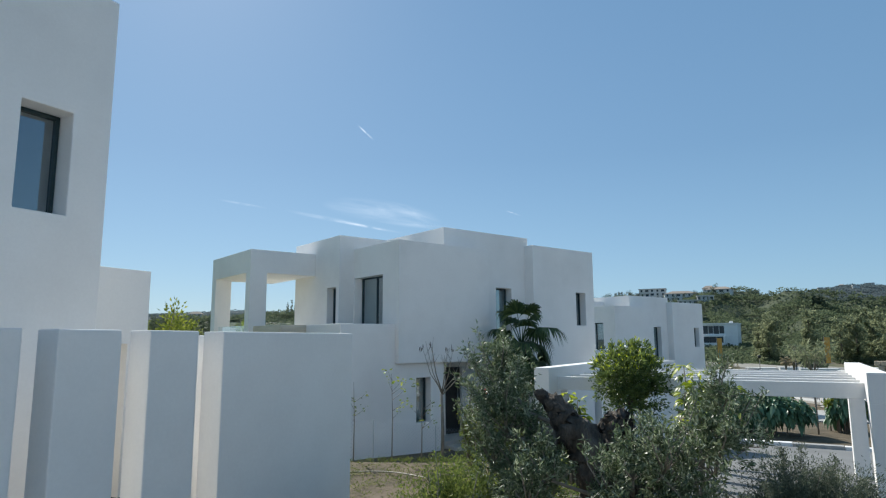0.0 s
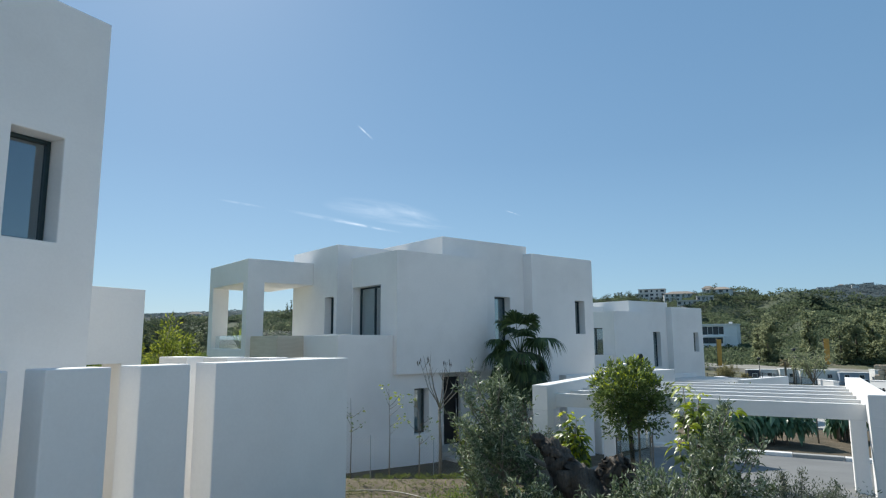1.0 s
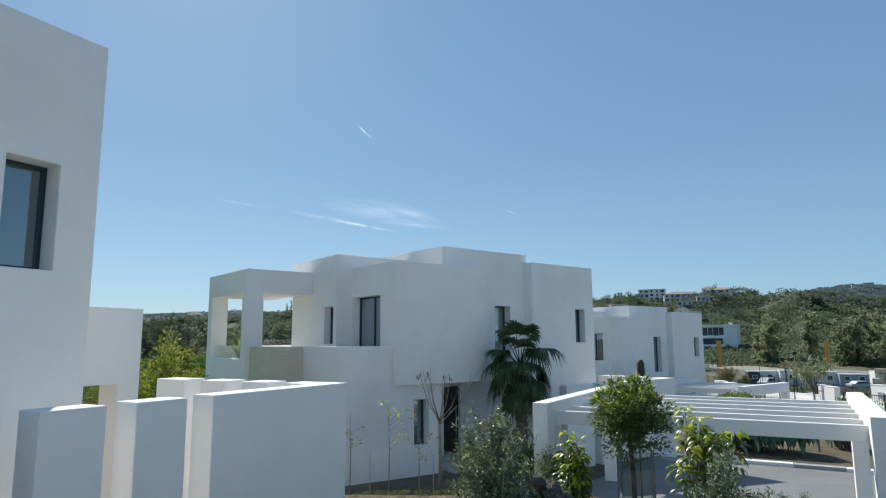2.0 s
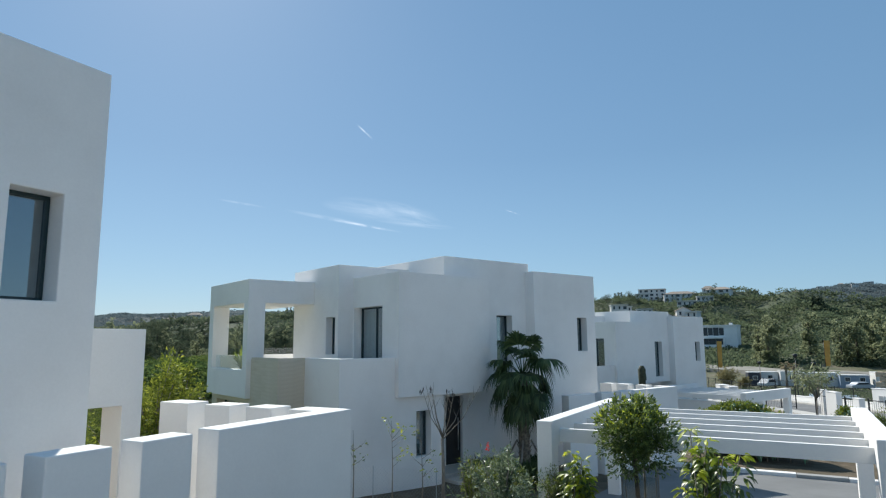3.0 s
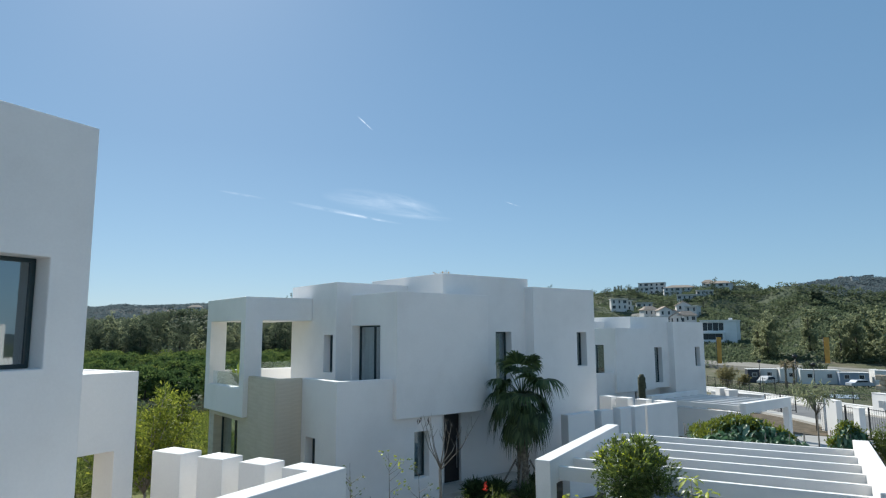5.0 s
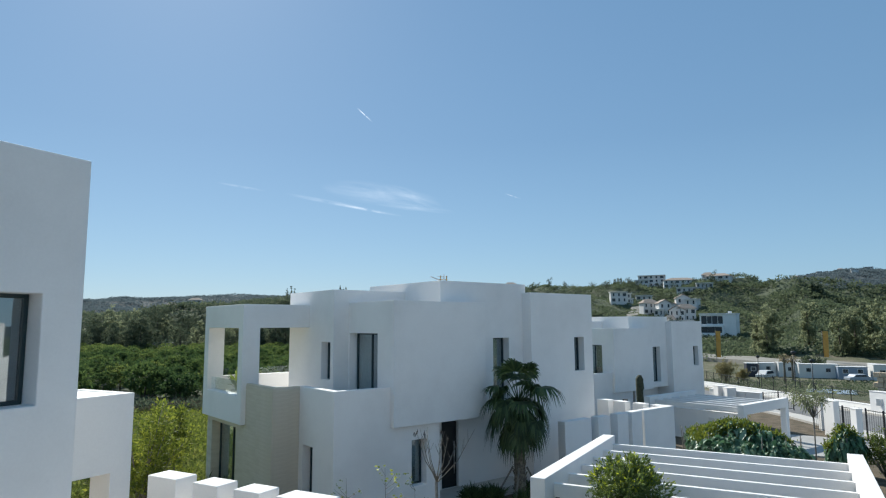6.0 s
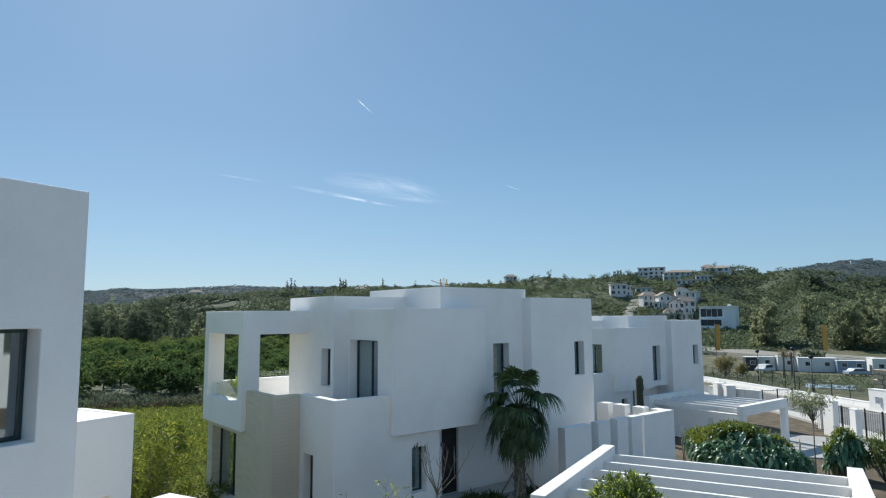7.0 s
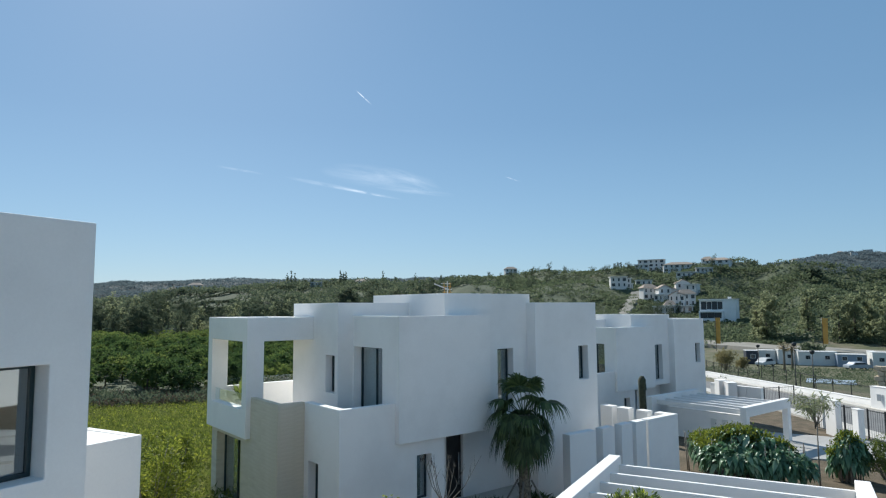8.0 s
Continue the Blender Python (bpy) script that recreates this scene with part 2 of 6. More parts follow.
def box(x0, y0, z0, x1, y1, z1, bevel=0.0, bm=None):
    bm2 = bmesh.new()
    bmesh.ops.create_cube(bm2, size=1, matrix=Matrix.LocRotScale(((x0 + x1) / 2, (y0 + y1) / 2, (z0 + z1) / 2), None, (abs(x1 - x0), abs(y1 - y0), abs(z1 - z0))))
    soften(bm2, bevel)
    if bm is None:
        return bm2
    me = bpy.data.meshes.new("scrap")
    bm2.to_mesh(me)
    bm2.free()
    bm.from_mesh(me)
    bpy.data.meshes.remove(me)
    return bm


def solid(adds, subs=(), bevel=0.015):
    """The outer skin of some boxes less some others, with softened edges."""
    axes = []
    for a in range(3):
        axes.append(sorted({round(v, 4) for b in (*adds, *subs) for v in (b[a], b[a + 3])}))
    xs, ys, zs = axes
    full = np.zeros((len(xs) + 1, len(ys) + 1, len(zs) + 1), bool)
    mids = [[(p + q) / 2 for p, q in zip(ax, ax[1:])] for ax in axes]
    for boxes, value in ((adds, True), (subs, False)):
        for b in boxes:
            i, j, k = ([n + 1 for n, m in enumerate(mids[a]) if b[a] < m < b[a + 3]] for a in range(3))
            if i and j and k:
                full[i[0]:i[-1] + 1, j[0]:j[-1] + 1, k[0]:k[-1] + 1] = value
    bm, made = bmesh.new(), {}

    def vert(i, j, k):
        if (i, j, k) not in made:
            made[i, j, k] = bm.verts.new((xs[i], ys[j], zs[k]))
        return made[i, j, k]

    for i, j, k in zip(*np.nonzero(full)):
        a, b, c = int(i) - 1, int(j) - 1, int(k) - 1
        for (di, dj, dk), q in (((-1, 0, 0), [(a, b, c), (a, b, c + 1), (a, b + 1, c + 1), (a, b + 1, c)]), ((1, 0, 0), [(a + 1, b, c), (a + 1, b + 1, c), (a + 1, b + 1, c + 1), (a + 1, b, c + 1)]),
                                ((0, -1, 0), [(a, b, c), (a + 1, b, c), (a + 1, b, c + 1), (a, b, c + 1)]), ((0, 1, 0), [(a, b + 1, c), (a, b + 1, c + 1), (a + 1, b + 1, c + 1), (a + 1, b + 1, c)]),
                                ((0, 0, -1), [(a, b, c), (a, b + 1, c), (a + 1, b + 1, c), (a + 1, b, c)]), ((0, 0, 1), [(a, b, c + 1), (a + 1, b, c + 1), (a + 1, b + 1, c + 1), (a, b + 1, c + 1)])):
            if not full[i + di, j + dj, k + dk]:
                bm.faces.new([vert(*v) for v in q])
    bmesh.ops.dissolve_limit(bm, angle_limit=0.01, verts=bm.verts, edges=bm.edges)
    return soften(bm, bevel)


def tube(points, radii, sides=8, bm=None, wobble=0.0, seed=0):
    bm = bm or bmesh.new()
    rnd = random.Random(seed)
    rings, up = [], Vector((0.3, 0.2, 1)).normalized()
    pts = [Vector(p) for p in points]
    for n, p in enumerate(pts):
        d = (pts[min(n + 1, len(pts) - 1)] - pts[max(n - 1, 0)]).normalized()
        s = d.cross(up if abs(d.dot(up)) < 0.95 else Vector((1, 0, 0))).normalized()
        u = s.cross(d)
        ring = []
        for k in range(sides):
            a = 2 * math.pi * k / sides
            r = radii[n] * (1 + wobble * rnd.uniform(-1, 1))
            ring.append(bm.verts.new(p + (s * math.cos(a) + u * math.sin(a)) * r))
        rings.append(ring)
    for r0, r1 in zip(rings, rings[1:]):
        for k in range(sides):
            f = bm.faces.new((r0[k], r0[(k + 1) % sides], r1[(k + 1) % sides], r1[k]))
            f.smooth = True
    bm.faces.new(rings[0][::-1])
    bm.faces.new(rings[-1])
    return bm


def leaves(name, centres, outward, length, width, mat, parent, seed=0, droop=0.2, fold=0.25, spread=0.8, up=0.3, flat=0.0):
    """Many single leaves, four-cornered and folded, at the centres, pointing roughly outward."""
    rng = np.random.default_rng(seed)
    c = np.asarray(centres, float)
    n = len(c)
    d = np.asarray(outward, float) + rng.normal(0, spread, (n, 3))
    d[:, 2] += up - droop
    d /= np.linalg.norm(d, axis=1)[:, None] + 1e-9
    s = np.cross(d, rng.normal(0, 1, (n, 3)) * (1 - flat) + np.array([0, 0, 2.0 * flat]))
    s /= np.linalg.norm(s, axis=1)[:, None] + 1e-9
    u = np.cross(s, d)
    k = rng.uniform(0.65, 1.3, (n, 1))
    L, W = length * k, width * k
    mid = c + d * L * 0.45
    verts = np.stack([c, mid + s * W * 0.5 + u * W * fold, c + d * L - u * L * droop * 0.5, mid - s * W * 0.5 + u * W * fold], 1).reshape(-1, 3)
    idx = np.arange(n)[:, None] * 4
    faces = np.concatenate([np.concatenate([idx, idx + 1, idx + 2], 1), np.concatenate([idx, idx + 2, idx + 3], 1)], 0)
    return mesh_object(name, verts.tolist(), faces.tolist(), mat, parent)


def ovate(name, centres, outward, length, width, mat, parent, seed=0, droop=0.6, spread=0.3, up=0.1, cup=0.12):
    """Broad single leaves: rounded blades with a sunken midrib that arch over towards the tip."""
    rng = np.random.default_rng(seed)
    c = np.asarray(centres, float)
    n = len(c)
    d = np.asarray(outward, float) + rng.normal(0, spread, (n, 3))
    d[:, 2] += up
    d /= np.linalg.norm(d, axis=1)[:, None] + 1e-9
    s = np.cross(d, np.array([0, 0, 1.0]) + rng.normal(0, 0.35, (n, 3)))
    s /= np.linalg.norm(s, axis=1)[:, None] + 1e-9
    k = rng.uniform(0.65, 1.25, (n, 1))
    L, W = length * k, width * k
    droop = droop * rng.uniform(0.6, 1.4, (n, 1))
    down = np.array([0, 0, -1.0])
    rows = []
    for f, w in ((0.0, 0.0), (0.2, 0.40), (0.48, 0.5), (0.78, 0.34), (1.0, 0.0)):
        mid = c + d * L * f * (1 - 0.25 * droop * f) + down * L * droop * f * f * 0.75
        if w:
            rows += [mid - s * W * w - down * W * cup, mid, mid + s * W * w - down * W * cup]
        else:
            rows.append(mid)
    verts = np.stack(rows, 1).reshape(-1, 3)
    one = [(0, 2, 1), (0, 3, 2), (1, 2, 5, 4), (2, 3, 6, 5), (4, 5, 8, 7), (5, 6, 9, 8), (7, 8, 10), (8, 9, 10)]
    faces = [tuple(v + 11 * i for v in f) for i in range(n) for f in one]
    return mesh_object(name, verts.tolist(), faces, mat, parent, True)


def clump_points(rng, clumps, count, shell=0.55):
    """Points in the outer part of some ellipsoids (x, y, z, rx, ry, rz), crowded into tufts; with their outward directions."""
    ps, os = [], []
    total = sum(c[3] * c[4] + c[4] * c[5] for c in clumps)
    for x, y, z, rx, ry, rz in clumps:
        n = max(8, int(count * (rx * ry + ry * rz) / total))
        tufts = max(5, n // 14)
        d = rng.normal(0, 1, (tufts, 3))
        d /= np.linalg.norm(d, axis=1)[:, None]
        r = (shell + (1 - shell) * rng.random((tufts, 1))) * rng.uniform(0.8, 1.12, (tufts, 1))
        pick = rng.integers(0, tufts, n)
        dd = d[pick] + rng.normal(0, 0.13, (n, 3))
        pos = dd * r[pick]
        ps.append(pos * np.array([rx, ry, rz]) + np.array([x, y, z]))
        os.append(dd)
    return np.concatenate(ps), np.concatenate(os)


# ---- ground ----
def smooth(a, b, x):
    t = np.clip((x - a) / (b - a), 0, 1)
    return t * t * (3 - 2 * t)


def azimuth(px):
    return 51.3 - math.degrees(math.atan((px - 784) / 1124.0))


def pixel_of(p):
    return 784 - 1124.0 * math.tan(math.atan2(p[1] - 0.4, p[0] - 0.07) - radians(51.3))


def spot(px, d):
    a = radians(azimuth(px))
    return 0.07 + d * math.cos(a), 0.4 + d * math.sin(a)


# crests of the hills: heights over the valley by direction in degrees
NEAR_RIDGE = sorted([(azimuth(p), h) for p, h in ((-200, 12), (170, 14), (265, 18.4), (340, 20.3), (430, 22.4), (500, 24.6), (560, 26.2), (640, 28.2), (700, 28.2), (760, 27.7), (830, 29), (880, 31.5), (905, 33), (965, 35.5), (1060, 37), (1095, 37.8), (1160, 38), (1207, 37.5), (1270, 39), (1330, 38.4), (1365, 30.5), (1400, 24), (1480, 22), (1568, 22), (1800, 24))])
FAR_RIDGE = sorted([(azimuth(p), h) for p, h in ((-200, 55), (170, 56), (215, 62), (260, 60.5), (330, 62.5), (420, 68), (480, 66), (560, 67.5), (600, 64.5), (700, 68), (800, 68), (905, 69), (1060, 70), (1160, 73), (1340, 82), (1400, 90.8), (1450, 101.3), (1490, 105), (1540, 103.4), (1568, 100.7), (1800, 81))])


def height(x, y):
    x, y = np.asarray(x, float), np.asarray(y, float)
    r = np.hypot(x, y)
    a = np.degrees(np.arctan2(y, x))
    near = np.clip(0.62 - 0.021 * (x - 9.0), -1.5, 1.3)
    ahead, aside = 0.616 * x + 0.788 * y, 0.788 * x - 0.616 * y
    near = near + (1.40 - near) * smooth(17.6, 14.2, ahead) * smooth(6.5, 2.5, aside) * smooth(-22, -12, ahead)
    valley = -2.4 * smooth(25, 62, y - 0.25 * x)
    z = np.where(np.abs(a) < 170, near + valley, near)
    z = np.maximum(z, -2.6)
    left = smooth(48, 60, a)
    z = z - 0.027 * np.clip(r - 52, 0, 90) * smooth(52, 44, a) * smooth(-60, -20, a)
    start, crest = 138 + 87 * left, 470 + 10 * left - 140 * smooth(25.5, 21.5, a)
    h1 = np.interp(a, [p for p, _ in NEAR_RIDGE], [h for _, h in NEAR_RIDGE], left=8, right=8)
    h2 = np.interp(a, [p for p, _ in FAR_RIDGE], [h for _, h in FAR_RIDGE], left=30, right=30)
    k = np.clip((r - start) / (crest - start), 0, 1)
    hill = h1 * (0.35 * k + 0.65 * k * k * (3 - 2 * k))
    hill = hill - 0.75 * h1 * smooth(crest + 10, crest + 320, r) + h2 * smooth(crest + 320, 1500, r) - 0.6 * h2 * smooth(1550, 2600, r)
    across, deep = 0.788 * x - 0.616 * y, 0.616 * x + 0.788 * y
    spur = 0.75 - 1.6 * np.abs(np.sin(across / 34 + deep / 62 + 0.9 * np.sin(deep / 55)))
    spur = spur + 0.35 * np.sin(across / 9.5 - deep / 17 + np.sin(across / 21)) + 0.22 * np.sin(across / 5.3 + deep / 7.1)
    hill = hill + spur * (3.2 + 4.2 * smooth(31, 26, a)) * smooth(185, 290, r) * smooth(480, 400, r)
    view = smooth(-8, 8, a) * smooth(112, 96, a)
    return z + hill * (0.25 + 0.75 * view)


def fbm(x, y, scale, seed=0.0):
    return noise.fractal((x * scale + seed, y * scale - seed, seed * 0.37), 0.9, 2.1, 5)


GROUND = noisy("earth_and_scrub", [(0.32, (0.060, 0.084, 0.046)), (0.45, (0.082, 0.106, 0.058)), (0.56, (0.105, 0.124, 0.068)), (0.72, (0.14, 0.142, 0.085))], 0.05, 0.95, 0.6, 0.5, detail=10.0, fine=0.35, fine_scale=0.8, bump_dist=0.5)
SOIL = noisy("dry_garden_soil", [(0.24, (0.055, 0.056, 0.028)), (0.38, (0.098, 0.078, 0.046)), (0.56, (0.15, 0.114, 0.073)), (0.80, (0.235, 0.182, 0.124))], 1.3, 0.95, 0.8, 7.0, detail=10.0, fine=0.25, fine_scale=30.0, bump_dist=0.06)
MEADOW = noisy("meadow", [(0.30, (0.085, 0.115, 0.028)), (0.46, (0.14, 0.165, 0.034)), (0.58, (0.19, 0.195, 0.052)), (0.70, (0.20, 0.155, 0.095))], 0.22, 0.95, 0.6, 3.0, detail=10.0, fine=0.3, fine_scale=5.0, bump_dist=0.1)
PLOT = noisy("dry_weedy_plot", [(0.30, (0.085, 0.10, 0.045)), (0.48, (0.125, 0.128, 0.068)), (0.64, (0.19, 0.168, 0.11)), (0.80, (0.26, 0.225, 0.165))], 0.16, 0.95, 0.6, 2.0, detail=10.0, fine=0.3, fine_scale=4.0, bump_dist=0.15)
# The blue in this hill colour stands in for haze.
HAZEHILL = noisy("hazy_distant_hill", [(0.30, (0.052, 0.070, 0.075)), (0.55, (0.062, 0.082, 0.086)), (0.75, (0.075, 0.095, 0.096))], 0.008, 0.95, detail=10.0, fine=0.3, fine_scale=0.05)


def unevenness(x, y):
    r = math.hypot(x, y)
    amp = 0.03 if r < 45 else 0.06 + 0.011 * max(0, min(r, 520) - 130)
    return fbm(x, y, 0.5 if r < 45 else (0.013 if r > 110 else 0.06)) * amp


def surface(x, y):
    """The ground's height with its bumps."""
    return float(height(x, y)) + (unevenness(x, y) if math.hypot(x, y) > 110 else 0.0)


def build_ground():
    radii = [0.0]
    step = 0.5
    while radii[-1] < 3600:
        radii.append(radii[-1] + step)
        if radii[-1] > 40:
            step = min(step * 1.035, 90)
    angles = [float(v) for v in np.arange(10, 96, 0.4)] + [float(v) for v in np.arange(96, 370, 4.0)]
    verts, faces, mats = [(0.0, 0.0, float(height(0, 0)))], [], []
    na = len(angles)
    ca, sa = np.cos(np.radians(angles)), np.sin(np.radians(angles))
    for r in radii[1:]:
        x, y = r * ca, r * sa
        z = height(x, y)
        for i in range(na):
            f = unevenness(x[i], y[i])
            verts.append((float(x[i]), float(y[i]), float(z[i]) + f - (0.02 if r < 45 else 0)))
    for i in range(na):
        faces.append((0, 1 + i, 1 + (i + 1) % na))
    for n in range(len(radii) - 2):
        a, b = 1 + n * na, 1 + (n + 1) * na
        for i in range(na):
            j = (i + 1) % na
            faces.append((a + i, b + i, b + j, a + j))
    ob = mesh_object("ground", verts, faces, GROUND, None, True)
    ob.data.materials.append(SOIL)
    ob.data.materials.append(MEADOW)
    ob.data.materials.append(PLOT)
    ob.data.materials.append(HAZEHILL)
    pts = np.array(verts)
    kinds = []
    for f in faces:
        c = pts[list(f)].mean(0)
        x, y, r = c[0], c[1], math.hypot(c[0], c[1])
        # kind 4, beyond 620 m: the hill colour tinted for haze
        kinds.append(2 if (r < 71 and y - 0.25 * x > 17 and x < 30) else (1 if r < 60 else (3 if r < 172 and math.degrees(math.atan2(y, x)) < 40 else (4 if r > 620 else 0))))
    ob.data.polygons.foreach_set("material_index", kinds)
    return tagged(ob, "dry soil, green meadow and scrub-covered hills", "ground", kind="structure")


build_ground()


# ---- house ----
def window(parent, at, size, axis, depth=0.07, split=None, curtain=0.0, frame_width=0.05, label="dark aluminium window with clear glass"):
    """A window in a wall that faces -y (axis y) or -x (axis x). at: outer lower corner of the frame; size: width and height. axis x runs along +y."""
    w, h = size
    top = new("window")
    top.parent = parent
    top.matrix_basis = pose(*at, 0, 0, 0) if axis == "y" else pose(*at, 0, 0, 90) @ Matrix.Diagonal((1, -1, 1, 1))
    top["label"] = label
    fw = frame_width
    part("frame", solid([(0, 0, 0, w, depth, h)], [(fw, -1, fw, (split or w) - fw * (0.5 if split else 1), 1, h - fw)] + ([(split + fw * 0.5, -1, fw, w - fw, 1, h - fw)] if split else []), 0.006), ALU, top)
    spans = [(fw, split - fw * 0.5), (split + fw * 0.5, w - fw)] if split else [(fw, w - fw)]
    for a, b in spans:
        p = part("pane", box(a, depth * 0.45, fw, b, depth * 0.55, h - fw), GLASS, top)
        p.visible_shadow = False
    if curtain:
        bm, n = bmesh.new(), max(4, int(curtain * 14))
        row = []
        for k in range(n + 1):
            x = w - fw - curtain * k / n
            yy = depth + 0.07 + 0.035 * math.sin(k * 2.2)
            row.append((bm.verts.new((x, yy, 0.02)), bm.verts.new((x, yy, h - 0.02)), bm.verts.new((x, yy + 0.01, 0.02)), bm.verts.new((x, yy + 0.01, h - 0.02))))
        for p, q in zip(row, row[1:]):
            bm.faces.new((p[0], p[1], q[1], q[0]))
            bm.faces.new((p[2], q[2], q[3], p[3]))
        part("curtain", bm, CURTAIN, top, "pale pleated curtain")
    return top


def build_house(at, turn, label, right_top=7.54, slot=(19.88, 20.46, 4.55, 5.85), drape=0.1):
    """A two-storey villa of stacked white blocks. Its plan is laid out round the front corner of its right-hand block."""
    ox, oy, oz = 21.0, 16.76, 0.65
    house = thing("house", at, label, "house", "villas along the street", turn=turn)

    def b(x0, y0, z0, x1, y1, z1):
        return (x0 - ox, y0 - oy, z0 - oz, x1 - ox, y1 - oy, z1 - oz)

    def P(x, y, z):
        return (x - ox, y - oy, z - oz)

    g = 0.40
    # ground storey with the balcony's parapets
    part("wall", solid([b(9.26, 16.72, g, 13.1, 24.5, 3.28), b(9.26, 16.72, 3.2, 11.2, 18.9, 4.48), b(13.1, 18.0, g, 17.45, 24.5, 3.28)],
                       [b(9.5, 16.92, 3.5, 11.3, 19.1, 5), b(9.56, 17.02, 0.7, 12.8, 24.2, 3.0), b(12.7, 18.3, 0.7, 17.6, 24.2, 3.0), b(12.0, 16.5, 1.43, 12.57, 17.3, 2.82),
                        b(9.1, 17.98, 0.8, 9.8, 18.62, 2.75), b(14.2, 17.5, 0.74, 14.95, 18.5, 3.05)]), WHITE, house, "smooth white rendered ground-floor wall")
    part("stone_wall", solid([b(8.38, 18.88, g, 9.26, 21.1, 4.48), b(8.38, 21.1, g, 9.26, 24.6, 3.2)],
                             [b(8.56, 19.06, 3.5, 9.8, 21.3, 5), b(8.7, 19.2, 0.7, 9.5, 24.3, 3.0), b(8.2, 21.8, 0.72, 9.0, 24.1, 2.97)]), BEIGE, house, "beige stone-clad wall in long thin courses")
    clad = house.children[-1]
    rc = random.Random(12)
    strips = {}
    z, row = 0.42, 0
    while z < 4.40:
        for face, lo, hi in (("x", 18.885, 21.09), ("y", 8.385, 9.25)):
            u = lo
            while u < hi - 0.02:
                w = min(rc.choice((0.9, 1.2, 1.8)), hi - u)
                w = hi - u if hi - u - w < 0.15 else w
                key = (face, round(w, 2))
                if key not in strips:
                    me = bpy.data.meshes.new("stone")
                    bm = box(-0.010, 0.001, 0.001, 0.02, w - 0.001, 0.124, 0.0015) if face == "x" else box(0.001, -0.010, 0.001, w - 0.001, 0.02, 0.124, 0.0015)
                    bm.to_mesh(me)
                    bm.free()
                    me.materials.append(BEIGE)
                    strips[key] = me
                s = new("stone", strips[key])
                s.parent = clad
                s.location = P(8.38 - rc.uniform(0, 0.004), u, z) if face == "x" else P(u, 18.88 - rc.uniform(0, 0.004), z)
                u += w
        z += 0.125
        row += 1
    part("plinth", solid([b(9.28, 16.745, -0.6, 21.0, 24.4, g), b(8.4, 18.9, -0.6, 9.28, 24.4, g)], (), 0.005), PLINTH, house, "dark base course")
    # upper storey
    part("wall", solid([b(11.2, 16.55, 3.28, 14.97, 19.6, 7.12), b(13.52, 17.2, 3.28, 17.64, 21.65, 7.86), b(10.62, 19.25, 3.28, 13.9, 22.6, 7.56)],
                       [b(11.5, 16.85, 3.5, 14.67, 19.3, 6.7), b(13.3, 17.52, 3.5, 17.3, 21.35, 6.7), b(10.92, 19.55, 3.5, 13.6, 22.3, 6.7),
                        b(11.4, 16.75, 6.85, 13.52, 19.2, 8), b(13.75, 17.42, 7.6, 17.4, 21.45, 8), b(10.82, 19.45, 7.25, 13.5, 22.4, 8),
                        b(11.0, 17.47, 3.55, 11.8, 19.2, 6.1), b(15.94, 17.0, 3.61, 16.73, 17.8, 5.88), b(10.4, 19.47, 4.55, 11.1, 20.09, 5.80)]), WHITE, house, "smooth white rendered upper wall")
    part("roof", solid([b(11.4, 16.75, 6.72, 13.52, 19.2, 6.87), b(13.75, 17.42, 7.4, 17.4, 21.45, 7.62), b(10.82, 19.45, 7.1, 13.5, 22.4, 7.27)], (), 0), GRAVEL, house, "flat gravel roof behind parapets")
    # right-hand block
    s0, s1, s2, s3 = slot
    part("wall", solid([b(17.45, 16.76, g, 21.0, 23.2, right_top)],
                       [b(17.75, 17.06, 0.7, 20.7, 22.9, 3.1), b(17.75, 17.06, 3.5, 20.7, 22.9, 6.7), b(17.65, 16.96, right_top - 0.25, 20.8, 23.0, 9), b(s0, 16.6, s2, s1, 17.3, s3)]), WHITE, house, "smooth white rendered wall")
    part("roof", box(*b(17.65, 16.96, right_top - 0.4, 20.8, 23.0, right_top - 0.22)), GRAVEL, house, "flat gravel roof behind parapets")
    # open terrace frame
    part("terrace_frame", solid([b(8.2, 20.98, 3.15, 8.6, 24.7, 4.06), b(8.2, 20.98, 3.15, 8.80, 21.36, 7.08), b(8.2, 24.3, 3.15, 8.80, 24.7, 7.08), b(8.2, 20.98, 6.29, 10.62, 24.7, 7.08),
                                 b(8.2, 24.5, 3.15, 13.4, 24.7, 4.5), b(8.2, 20.98, 3.15, 10.62, 24.7, 3.5), b(10.6, 22.62, 3.15, 13.4, 24.7, 3.5)],
                                [b(8.5, 21.28, 6.85, 10.4, 24.4, 8)]), WHITE, house, "white open terrace frame with posts and deep beam")
    bal = part("balustrade", box(*b(8.36, 21.36, 4.0, 8.375, 24.3, 4.52)), BALGLASS, house, "clear glass balustrade")
    bal.visible_shadow = False
    bal = part("balustrade", box(*b(8.65, 24.59, 4.46, 13.3, 24.605, 4.75)), BALGLASS, house, "clear glass balustrade")
    bal.visible_shadow = False
    part("terrace_floor", box(*b(9.3, 16.93, 3.45, 11.2, 20.98, 3.53)), TILE, house, "pale terrace tiles")
    # side porch
    part("porch", solid([b(20.9, 19.25, 3.02, 23.56, 20.75, 4.31), b(23.18, 19.25, 0.2, 23.56, 19.79, 3.1)], [b(21.0, 19.4, 4.295, 23.41, 20.6, 5)]), WHITE, house, "white porch roof on a broad pier")
    # openings
    window(house, P(12.0, 17.0, 1.43), (0.57, 1.39), "y", curtain=0.18)
    window(house, P(11.5, 17.47, 3.55), (1.73, 2.55), "x", split=0.80, curtain=0.85)
    window(house, P(15.94, 17.5, 3.61), (0.79, 2.27), "y", curtain=0.3)
